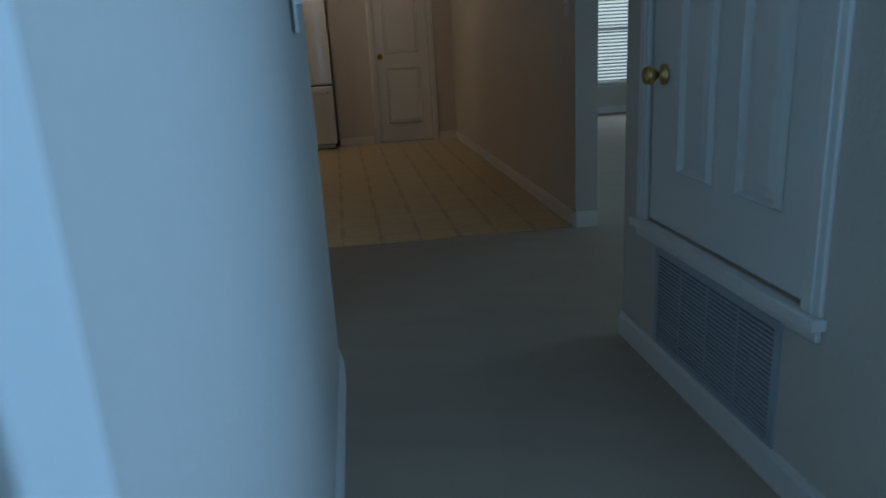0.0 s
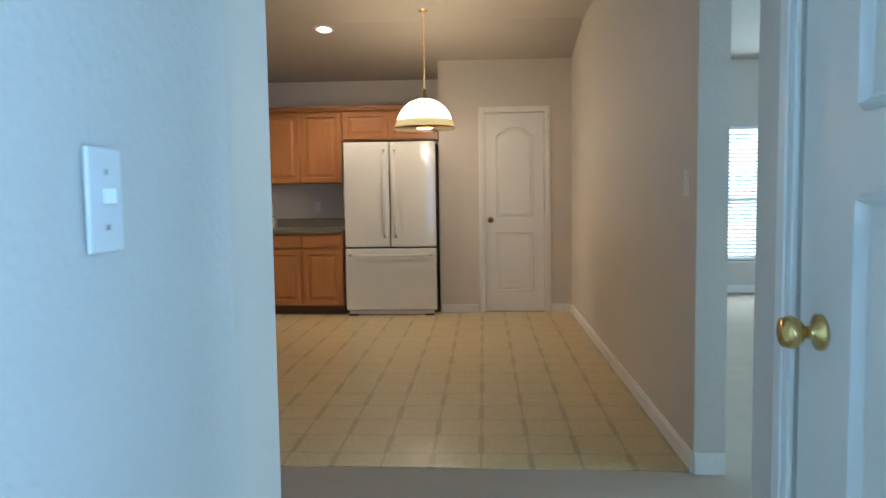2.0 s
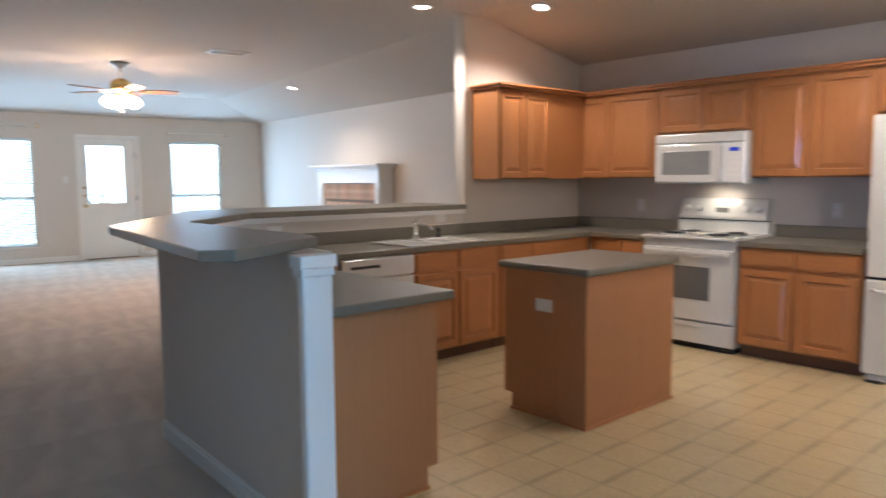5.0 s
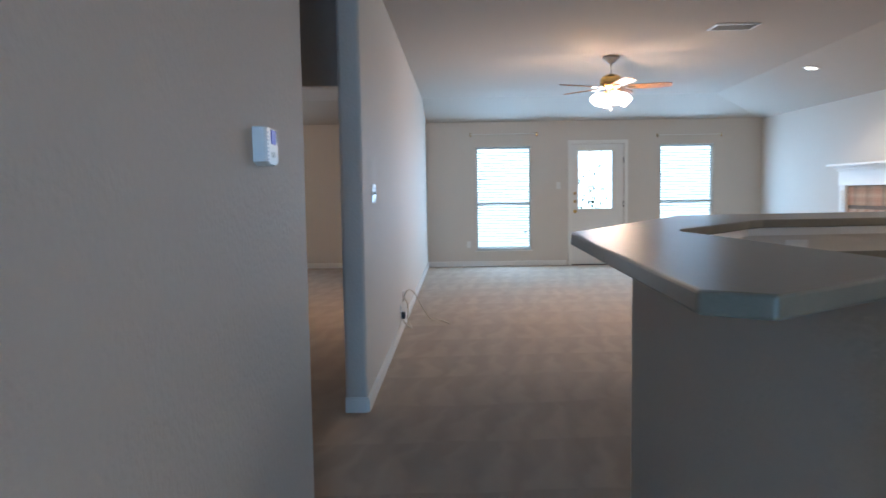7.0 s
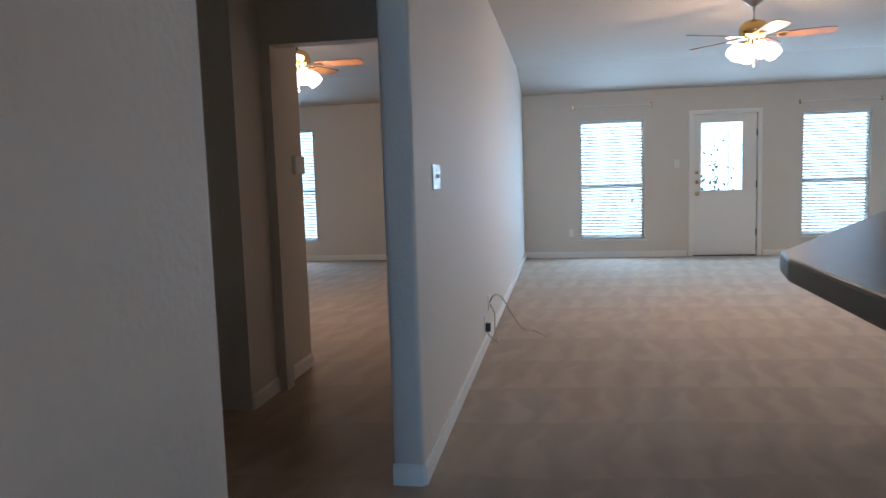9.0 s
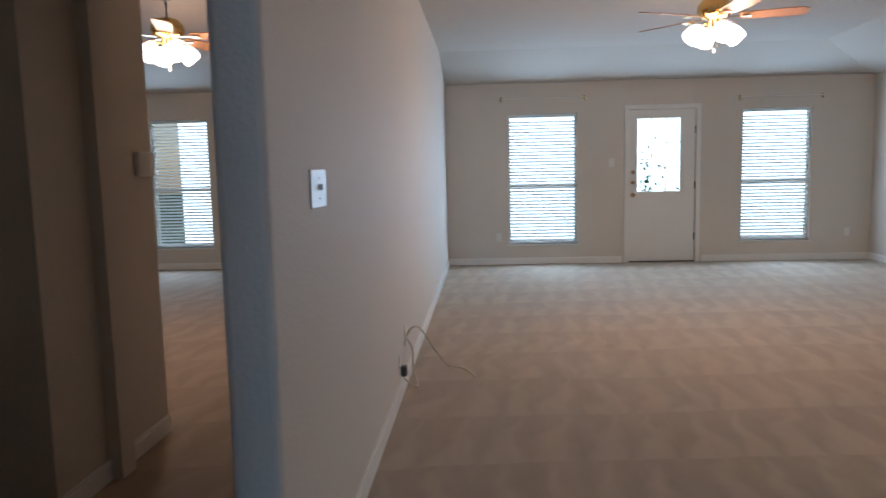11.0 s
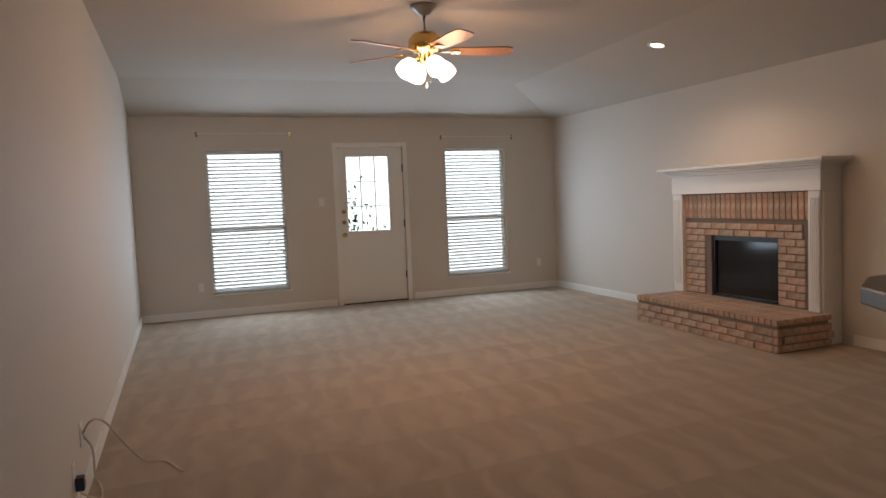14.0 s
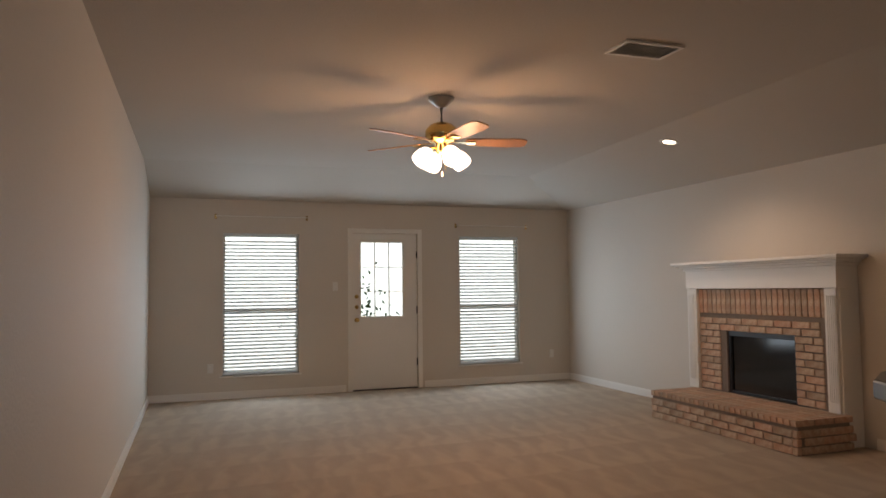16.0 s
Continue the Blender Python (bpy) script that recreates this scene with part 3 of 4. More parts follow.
def window(name, m, w, z0, z1, label, rail=0.455):
    """A double-hung window in a drywall opening, with a closed-tilt horizontal blind (faces -y)."""
    wd = thing(name, m, label, "window")
    wd["kind"] = "structure"
    part("window_frame", boxes((0, 0.03, 0.06, 0.12, z0, z1), (w - 0.03, w, 0.06, 0.12, z0, z1), (0.03, w - 0.03, 0.06, 0.12, z0, z0 + 0.035), (0.03, w - 0.03, 0.06, 0.12, z1 - 0.035, z1), (0.03, w - 0.03, 0.055, 0.115, z0 + rail * (z1 - z0) - 0.022, z0 + rail * (z1 - z0) + 0.022)), TRIM, wd, bevel=0.003)
    p = part("pane", boxes((0.03, w - 0.03, 0.088, 0.092, z0 + 0.035, z1 - 0.035)), GLASS, wd)
    p.visible_shadow = False
    part("window_sill", boxes((-0.03, w + 0.03, -0.03, 0.06, z0 - 0.02, z0)), TRIM, wd, bevel=0.004)
    bl = thing("window_blind", m @ pose(0, 0.03, 0), "lowered white horizontal slat blind, slats tilted half open", "blind", "window blinds")
    part("head_rail", boxes((0.008, w - 0.008, -0.025, 0.02, z1 - 0.045, z1 - 0.002)), BLIND, bl, bevel=0.003)
    part("bottom_rail", boxes((0.012, w - 0.012, -0.012, 0.012, z0 + 0.012, z0 + 0.03)), BLIND, bl, bevel=0.003)
    n = int((z1 - z0 - 0.09) / 0.045)
    for i in range(n):
        o = new("slat", SLAT)
        o.parent = bl
        o.matrix_basis = Matrix.Translation((0, 0, z0 + 0.055 + i * 0.045)) @ Matrix.Rotation(radians(-64), 4, "X") @ Matrix.Diagonal((w / 0.9, 1, 1, 1))
    for x in (0.14, w / 2, w - 0.14):
        part("cord", tube([(x, -0.021, z0 + 0.02), (x, -0.021, z1 - 0.04)], 0.0013, 5), BLIND, bl)
    part("wand", tube([(0.07, -0.04, z1 - 0.03), (0.068, -0.045, z1 - 0.75)], 0.004, 6), BLIND, bl)
    return wd


window("window_1", W @ pose(-12.94, WIN[0][0], 0, 0, 0, 90), 0.94, 0.28, 2.06, "tall white double-hung window behind a blind")
window("window_2", W @ pose(-12.94, WIN[1][0], 0, 0, 0, 90), 0.91, 0.28, 2.06, "tall white double-hung window behind a blind")
window("window_3", W @ pose(-12.94, -1.46, 0, 0, 0, 90), 0.84, 0.31, 2.12, "white bedroom window behind a blind")
window("window_4", K @ pose(2.98, 9.3, 0), 0.92, 0.38, 1.98, "white front-room window behind a blind")

for y0, y1, z in ((3.50, 4.63, 2.27), (6.69, 7.77, 2.21)):
    cr = thing("curtain_rod", W @ pose(-12.94, y0, z, 0, 0, 90), "thin white metal curtain rod without curtains", "curtain rod", "curtain rods")
    part("rod", tube([(0, 0.0, -0.01), (0, -0.05, 0), (y1 - y0, -0.05, 0), (y1 - y0, 0, -0.01)], 0.006, 8), WHITE2, cr)
    for x in (0.0, y1 - y0):
        part("bracket", boxes((x - 0.012, x + 0.012, -0.01, 0, -0.035, 0.025)), BRASS, cr)

# ---- outside ----
structure("ground", boxes((-60, -13.12, -40, 40, -0.25, -0.15)), LAWN, W, "mown grass outside the back wall", "lawn")
for nm, m, wd_, ht in (("backdrop", look((-17.5, 5, 3), (-10, 5, 3)), 16, 8), ("backdrop", K @ look((3.4, 12, 2.5), (3.4, 8, 2.5)), 8, 7)):
    b = structure(nm, boxes((-wd_ / 2, wd_ / 2, -ht / 2, ht / 2, -0.02, 0)), GLOW, m, "pale overexposed daylight outdoors", "backdrop")
bush = thing("bush", pose(-16.2, 5.75, -0.15), "leafy green shrub in the garden behind the house", "bush")
part("stem", tube([(0, 0, 0), (0.02, 0.02, 0.6), (0.0, 0.05, 1.3)], 0.03, 7), OAKP, bush)
bm = bmesh.new()
rnd = random.Random(4)
for i in range(420):
    c = Vector((rnd.gauss(0, 0.28), rnd.gauss(0, 0.42), 0.35 + abs(rnd.gauss(0.55, 0.42))))
    d1 = Vector((rnd.uniform(-1, 1), rnd.uniform(-1, 1), rnd.uniform(-1, 1))).normalized() * 0.055
    d2 = d1.orthogonal().normalized() * 0.028
    bm.faces.new([bm.verts.new(c + v) for v in (d1, d2, -d1, -d2)])
part("crown", bm, LEAF, bush)

# ---- kitchen ----


def cabinet_front(bm, x0, x1, z0, z1, y=0.0, t=0.02, rail=0.052):
    """A raised-panel door in one piece, towards -y."""
    rings = []
    for inset, depth in ((0, 0), (0, -t + 0.004), (0.004, -t), (rail - 0.006, -t), (rail, -t * 0.35), (rail + 0.006, -t * 0.35), (rail + 0.034, -t * 0.85)):
        a, b, c, e = x0 + inset, x1 - inset, z0 + inset, z1 - inset
        rings.append([bm.verts.new(v) for v in ((a, y + depth, c), (b, y + depth, c), (b, y + depth, e), (a, y + depth, e))])
    for r, q in zip(rings, rings[1:]):
        for i in range(4):
            j = (i + 1) % 4
            bm.faces.new((r[i], r[j], q[j], q[i]))
    bm.faces.new(rings[-1])
    bm.faces.new(rings[0][::-1])
    bmesh.ops.recalc_face_normals(bm, faces=bm.faces)
    return bm


def base_cabinet(m, w, fronts, depth=0.60, label="honey-oak base cabinet with drawers over raised-panel doors"):
    c = thing("base_cabinet", m, label, "cabinet", "base cabinets")
    part("body", boxes((0, w, 0, depth, 0.10, 0.84)), OAK, c)
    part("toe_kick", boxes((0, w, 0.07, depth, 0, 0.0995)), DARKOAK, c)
    for x0, x1 in fronts:
        bm = boxes((x0, x1, -0.016, -0.0005, 0.70, 0.825))
        box(bm, x0 + 0.012, x1 - 0.012, -0.019, -0.0155, 0.712, 0.813)
        part("drawer", bm, OAKH, c, bevel=0.003)
        part("door", cabinet_front(bmesh.new(), x0, x1, 0.115, 0.675, -0.0005), OAK, c)
    return c


def wall_cabinet(m, w, z0, z1, fronts, depth=0.31, label="honey-oak wall cabinet with raised-panel doors"):
    c = thing("wall_cabinet", m, label, "cabinet", "wall cabinets")
    part("body", boxes((0, w, 0, depth, z0, z1)), OAK, c)
    for x0, x1 in fronts:
        part("door", cabinet_front(bmesh.new(), x0, x1, z0 + 0.012, z1 - 0.02, -0.0005), OAK, c)
    return c


base_cabinet(at(K, -2.05, 7.80), 0.84, [(0.02, 0.405), (0.435, 0.82)])
base_cabinet(at(K, -3.40, 7.80), 0.535, [(0.10, 0.31), (0.325, 0.525)])
base_cabinet(at(K, -3.42, 5.77, 0, 90), 0.86, [(0.02, 0.415), (0.435, 0.84)], label="honey-oak sink base cabinet with two doors")
base_cabinet(at(K, -3.42, 6.64, 0, 90), 1.15, [(0.02, 0.36), (0.39, 0.72)])
base_cabinet(at(K, -3.42, 4.70, 0, 90), 0.44, [(0.02, 0.42)])
base_cabinet(at(K, -1.88, 4.64, 0, 180), 1.30, [(0.03, 0.43), (0.45, 0.85), (0.87, 1.27)], depth=0.60, label="honey-oak peninsula cabinet facing the kitchen")
pe = thing("end_panel", at(K, -1.88, 4.02), "honey-oak veneer end panel of the peninsula", "panel")
part("panel", boxes((0.0, 0.02, 0.0, 0.55, 0.0, 0.84), (0.0, 0.02, 0.55, 0.61, 0.10, 0.84)), OAKP, pe)
part("shoe_moulding", boxes((0.0201, 0.032, 0.0, 0.55, 0.0, 0.022)), OAK, pe)

wall_cabinet(at(K, -3.985, 8.10), 1.05, 1.35, 2.10, [(0.03, 0.52), (0.54, 1.03)])
wall_cabinet(at(K, -2.925, 8.10), 0.79, 1.72, 2.10, [(0.02, 0.39), (0.40, 0.77)], label="short honey-oak cabinet over the microwave")
wall_cabinet(at(K, -2.13, 8.10), 0.87, 1.35, 2.10, [(0.02, 0.43), (0.44, 0.85)])
wall_cabinet(at(K, -1.25, 8.10), 1.0, 1.79, 2.10, [(0.02, 0.48), (0.50, 0.97)], label="short honey-oak cabinet over the refrigerator")
wall_cabinet(at(K, -3.71, 6.93, 0, 90), 1.15, 1.35, 2.10, [(0.02, 0.31), (0.33, 0.63)], label="honey-oak wall cabinet on the end wall")
bm = boxes((-3.74, -0.25, 8.055, 8.40, 2.10, 2.122), (-3.74, -0.25, 8.035, 8.38, 2.122, 2.14))
box(bm, -4.02, -3.665, 6.90, 8.05, 2.10, 2.122)
box(bm, -4.02, -3.645, 6.88, 8.03, 2.122, 2.14)
structure("crown_moulding", bm, OAKH, K, "honey-oak crown moulding on top of the wall cabinets", "trim", 0.003)


def counter(name, pts, z0, z1, label, bevel=0.006):
    c = thing(name, K, label, "countertop")
    part("slab", prism(pts, z0, z1), LAM, c, bevel=bevel)
    return c


ct = counter("kitchen_countertop", [(-3.39, 4.68), (-3.39, 7.765), (-2.865, 7.765), (-2.865, 8.42), (-4.02, 8.42), (-4.02, 4.73), (-3.18, 4.035), (-1.80, 4.015), (-1.80, 4.68)], 0.84, 0.88, "grey-green laminate countertop around the sink and peninsula")
part("backsplash", boxes((-4.02, -2.865, 8.40, 8.42, 0.88, 0.975), (-4.02, -4.0, 6.86, 8.40, 0.88, 0.975), (-4.02, -4.0, 4.74, 6.86, 0.88, 0.975)), LAM, ct, bevel=0.004)
c2 = counter("kitchen_countertop", [(-2.055, 7.765), (-1.195, 7.765), (-1.195, 8.42), (-2.055, 8.42)], 0.84, 0.88, "grey-green laminate countertop between stove and refrigerator")
part("backsplash", boxes((-2.055, -1.195, 8.40, 8.42, 0.88, 0.975)), LAM, c2, bevel=0.004)
bar = counter("breakfast_bar_top", [(-1.66, 3.62), (-1.73, 3.53), (-3.16, 3.69), (-3.27, 3.72), (-4.66, 4.67), (-4.74, 4.81), (-4.74, 6.825), (-3.98, 6.825), (-3.98, 4.83), (-3.90, 4.72), (-3.33, 4.16), (-3.22, 4.11), (-2.06, 4.12), (-1.94, 4.09)], 1.098, 1.138, "raised grey-green laminate breakfast bar top with an angled corner")
part("trim_rail", prism([(-1.76, 4.012), (-3.20, 4.062), (-4.015, 4.752), (-4.015, 6.82), (-3.995, 6.82), (-3.995, 4.765), (-3.19, 4.085), (-1.76, 4.035)], 1.06, 1.0975), TRIM, bar, "painted support rail under the bar top")
post = thing("bar_post", at(K, -1.74, 3.89), "white painted square post with a small capital at the bar end", "post")
part("shaft", boxes((0, 0.045, -0.012, 0.108, 0, 1.02)), TRIM, post, bevel=0.008)
part("capital", boxes((-0.012, 0.055, -0.02, 0.112, 1.02, 1.05), (-0.02, 0.062, -0.028, 0.118, 1.05, 1.097)), TRIM, post, bevel=0.006)
part("plinth", boxes((-0.004, 0.06, -0.026, 0.112, 0.0, 0.09)), TRIM, post, bevel=0.006)

isl = thing("kitchen_island", at(K, -2.42, 5.65), "honey-oak kitchen island with a grey-green laminate top", "kitchen island")
part("body", boxes((0.0, 0.59, 0, 0.86, 0.1, 0.84), (0.06, 0.59, 0.0, 0.86, 0.0, 0.1)), OAKP, isl)
part("countertop", boxes((-0.03, 0.62, -0.03, 0.89, 0.84, 0.88)), LAM, isl, "grey-green laminate slab", bevel=0.012)
part("shoe_moulding", boxes((0.06, 0.602, -0.012, 0.0, 0.0, 0.022), (0.59, 0.602, 0.0, 0.86, 0.0, 0.022)), OAK, isl)
for y0, y1 in ((0.02, 0.42), (0.43, 0.84)):
    d = part("door", cabinet_front(bmesh.new(), 0, y1 - y0, 0.115, 0.675, -0.0005), OAK, isl)
    d.matrix_basis = pose(0, y1, 0, 0, 0, -90)


def plate(name, m, label, horizontal=False, kind="outlet"):
    p = thing(name, m, label, "wall plate")
    w, h = (0.115, 0.07) if horizontal else (0.07, 0.115)
    part("plate", boxes((-w / 2, w / 2, -0.006, 0, -h / 2, h / 2)), WHITE2, p, bevel=0.003)
    if kind == "switch":
        part("toggle", boxes((-0.005, 0.005, -0.02, -0.006, -0.004, 0.012)), WHITE2, p)
        for z in (-0.03, 0.03):
            part("screw", boxes((-0.003, 0.003, -0.0072, -0.006, z - 0.003, z + 0.003)), STEEL, p)
    else:
        for s in (-1, 1):
            c = s * 0.02
            b = boxes((c - 0.014, c + 0.014, -0.0085, -0.006, -0.016, 0.016)) if horizontal else boxes((-0.016, 0.016, -0.0085, -0.006, c - 0.014, c + 0.014))
            part("socket", b, TRIM, p)
    return p


plate("wall_outlet", at(K, -2.12, 5.65, 0.65), "white plastic outlet on the island side", True)
plate("wall_outlet", at(K, -4.02, 6.55, 1.03, 90), "white plastic outlet above the sink counter", True)
plate("wall_outlet", at(K, -4.02, 5.02, 1.0, 90), "white plastic outlet under the raised bar top", True)
plate("wall_outlet", at(K, -3.3, 8.42, 1.1), "white plastic outlet on the kitchen wall")
plate("wall_outlet", at(K, -1.6, 8.42, 1.1), "white plastic outlet on the kitchen wall")
plate("light_switch", at(K, 1.106, 3.86, 1.245, -90), "white light switch on the beige dining wall", kind="switch")
plate("light_switch", at(K, -0.282, 1.60, 1.205, 90) @ Matrix.Scale(1.2, 4), "white toggle switch on the entry wall", kind="switch")
plate("light_switch", at(W, -5.25, 2.741, 1.29, 180) @ Matrix.Diagonal((2.9, 1, 1.05, 1)), "white double light switch on the living-room wall", kind="switch")
plate("light_switch", at(W, -12.94, 5.0, 1.38, 90), "white light switch beside the back door", kind="switch")
plate("wall_outlet", at(W, -12.94, 3.45, 0.38, 90), "white plastic outlet low on the wall")
plate("wall_outlet", at(W, -12.94, 8.15, 0.38, 90), "white plastic outlet low on the wall")

# sink and tap
sk = thing("kitchen_sink", at(K, -3.85, 5.72, 0.88), "white enamel double-bowl drop-in sink", "sink")
part("rim", boxes((0, 0.46, 0, 0.03, 0.0005, 0.014), (0, 0.46, 0.71, 0.74, 0.0005, 0.014), (0, 0.07, 0.03, 0.71, 0.0005, 0.014), (0.43, 0.46, 0.03, 0.71, 0.0005, 0.014), (0.07, 0.43, 0.355, 0.385, 0.0005, 0.014)), WHITE, sk, bevel=0.005)
part("bowl", boxes((0.07, 0.43, 0.03, 0.355, 0.0005, 0.004)), WHITE, sk)
part("bowl", boxes((0.07, 0.43, 0.385, 0.71, 0.0005, 0.004)), WHITE, sk)
tp = thing("kitchen_tap", at(K, -3.82, 6.12, 0.895), "chrome single-lever kitchen tap behind the sink", "tap")
part("base", lathe([(0, 0), (0.03, 0), (0.028, 0.015), (0.02, 0.03), (0.02, 0.10), (0.024, 0.115), (0.018, 0.13), (0, 0.134)], 18), CHROME, tp, smooth=True)
part("spout", tube([(0, 0, 0.09), (0.06, 0, 0.11), (0.14, 0, 0.115), (0.19, 0, 0.10), (0.2, 0, 0.08)], 0.011, 10), CHROME, tp, smooth=True)
part("lever", tube([(0, 0, 0.125), (0.03, 0, 0.15), (0.075, 0, 0.165)], 0.007, 8), CHROME, tp, smooth=True)
sp = thing("sink_sprayer", at(K, -3.82, 6.36, 0.895), "small black and chrome sink sprayer", "sprayer")
part("body", lathe([(0, 0), (0.024, 0), (0.014, 0.01), (0.012, 0.04), (0.017, 0.05), (0.014, 0.07), (0, 0.075)], 14), COIL, sp, smooth=True)

# dishwasher
dw = thing("dishwasher", at(K, -3.42, 5.16, 0, 90), "white built-in dishwasher with a recessed control strip", "dishwasher")
part("body", boxes((0, 0.6, 0.0, 0.58, 0.1, 0.835)), WHITE, dw)
part("door", boxes((0.003, 0.597, -0.025, -0.0005, 0.12, 0.69)), WHITE, dw, bevel=0.006)
part("control_panel", boxes((0.003, 0.597, -0.03, -0.0005, 0.70, 0.83)), WHITE, dw, bevel=0.006)
part("handle_slot", boxes((0.06, 0.30, -0.0315, -0.0295, 0.765, 0.785)), COIL, dw)
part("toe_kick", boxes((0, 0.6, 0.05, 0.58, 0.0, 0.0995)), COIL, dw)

# range
rn = thing("range", at(K, -2.855, 7.775), "white electric coil range with a tall back control panel", "stove")
part("body", boxes((0.0, 0.79, 0.02, 0.635, 0.05, 0.87)), WHITE, rn)
part("oven_door", boxes((0.008, 0.782, -0.02, 0.0195, 0.235, 0.80)), WHITE, rn, bevel=0.008)
part("oven_window", boxes((0.2, 0.60, -0.0225, -0.0198, 0.40, 0.66)), GREYGLASS, rn, bevel=0.004)
part("oven_handle", boxes((0.05, 0.74, -0.055, -0.035, 0.755, 0.785), (0.05, 0.08, -0.036, -0.0198, 0.755, 0.785), (0.71, 0.74, -0.036, -0.0198, 0.755, 0.785)), WHITE, rn, bevel=0.006)
part("drawer", boxes((0.008, 0.782, -0.018, 0.0195, 0.055, 0.222)), WHITE, rn, bevel=0.006)
part("drawer_grip", boxes((0.25, 0.55, -0.026, -0.0178, 0.185, 0.2)), WHITE, rn, bevel=0.003)
# black block stands in for the shade beneath the range
part("toe_gap_shade", boxes((0.01, 0.78, 0.03, 0.6, 0.0, 0.05)), COIL, rn)
part("cooktop", boxes((-0.004, 0.794, -0.025, 0.62, 0.87, 0.895)), WHITE, rn, bevel=0.008)
part("back_panel", prism([(0.0, 0.56), (0.79, 0.56), (0.79, 0.64), (0.0, 0.64)], 0.895, 1.0), WHITE, rn)
bm = bmesh.new()
prof = [(0.55, 1.0), (0.54, 1.03), (0.575, 1.15), (0.60, 1.175), (0.64, 1.18), (0.64, 1.0)]
l, r = [[bm.verts.new((x, y, z)) for y, z in prof] for x in (0.012, 0.778)]
bm.faces.new(l), bm.faces.new(r[::-1])
for i in range(len(prof)):
    j = (i + 1) % len(prof)
    bm.faces.new((l[i], r[i], r[j], l[j]))
bmesh.ops.recalc_face_normals(bm, faces=bm.faces)
part("control_hood", bm, WHITE, rn, bevel=0.01)
part("seam", boxes((0.0, 0.79, 0.553, 0.56, 0.995, 1.003)), COIL, rn)
for x in (0.09, 0.19, 0.60, 0.70):
    k = part("control_knob", lathe([(0, 0), (0.027, 0), (0.024, 0.02), (0.012, 0.026), (0, 0.027)], 16), WHITE2, rn, smooth=True)
    k.matrix_basis = pose(x, 0.556, 1.09, 73, 0, 0)
part("clock", boxes((0.34, 0.45, 0.545, 0.556, 1.06, 1.10)), material("clock_face", (0.2, 0.2, 0.19), 0.2), rn)
for x, y, rr in ((0.2, 0.12, 0.075), (0.2, 0.4, 0.095), (0.59, 0.12, 0.095), (0.59, 0.4, 0.075)):
    pan = part("drip_pan", lathe([(rr + 0.022, 0), (rr + 0.02, 0.005), (rr - 0.005, 0.002), (0.0, 0.002)], 22), STEEL, rn, smooth=True)
    pan.location = (x, y, 0.8955)
    pts = [((rr * (1 - a / 26)) * math.cos(a * 0.9), (rr * (1 - a / 26)) * math.sin(a * 0.9), 0.011) for a in range(0, 22)]
    co = part("coil", tube(pts, 0.006, 6), COIL, pan)

# microwave
mw = thing("microwave", at(K, -2.905, 8.02, 1.30), "white over-the-range microwave with a grey window", "microwave")
part("body", boxes((0, 0.78, 0.0, 0.39, 0.0, 0.41)), WHITE, mw, bevel=0.006)
part("top_vent", boxes((0.004, 0.776, -0.022, -0.0005, 0.33, 0.405)), WHITE, mw, bevel=0.008)
part("door", boxes((0.004, 0.57, -0.022, -0.0005, 0.012, 0.322)), WHITE, mw, bevel=0.008)
part("door_window", boxes((0.07, 0.50, -0.0245, -0.0215, 0.075, 0.265)), material("grey_mesh_window", (0.27, 0.27, 0.265), 0.25), mw, bevel=0.003)
part("control_panel", boxes((0.60, 0.776, -0.022, -0.0005, 0.012, 0.322)), WHITE2, mw, bevel=0.006)
part("display", boxes((0.655, 0.735, -0.0235, -0.0215, 0.255, 0.285)), DISPLAY, mw)
part("handle", boxes((0.572, 0.597, -0.04, -0.0005, 0.03, 0.30)), WHITE, mw, bevel=0.008)
for i in range(4):
    for j in range(3):
        part("button", boxes((0.652 + j * 0.03, 0.672 + j * 0.03, -0.0232, -0.0215, 0.06 + i * 0.045, 0.085 + i * 0.045)), TRIM, mw)

# refrigerator
fr = thing("refrigerator", at(K, -1.175, 7.74), "white french-door refrigerator with a bottom freezer drawer", "refrigerator")
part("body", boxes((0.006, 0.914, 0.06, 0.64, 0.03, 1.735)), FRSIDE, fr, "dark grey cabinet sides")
for x0 in (0.0, 0.465):
    front = [(x0 + 0.455 * i / 32, 0.016 * (i / 16 - 1) ** 2) for i in range(33)]
    part("door", prism(front + [(x0 + 0.455, 0.055), (x0, 0.055)], 0.70, 1.745), WHITE, fr, "softly bowed white door", bevel=0.006)
fz = part("freezer_drawer", boxes((0.0, 0.92, 0, 0.055, 0.06, 0.685)), WHITE, fr, bevel=0.012)
for x in (0.405, 0.515):
    part("door_handle", tube([(x, 0.0, 0.80), (x, -0.045, 0.84), (x, -0.055, 1.2), (x, -0.045, 1.62), (x, 0.0, 1.66)], 0.014, 10), WHITE, fr, smooth=True)
part("freezer_handle", tube([(0.05, 0.0, 0.62), (0.09, -0.045, 0.62), (0.46, -0.06, 0.615), (0.83, -0.045, 0.62), (0.87, 0.0, 0.62)], 0.014, 10), WHITE, fr, smooth=True)
part("kick_grille", boxes((0.03, 0.89, 0.02, 0.06, 0.02, 0.055)), WHITE2, fr)
for x in (0.03, 0.80):
    part("foot", boxes((x, x + 0.09, 0.0, 0.08, 0.0, 0.022)), COIL, fr)

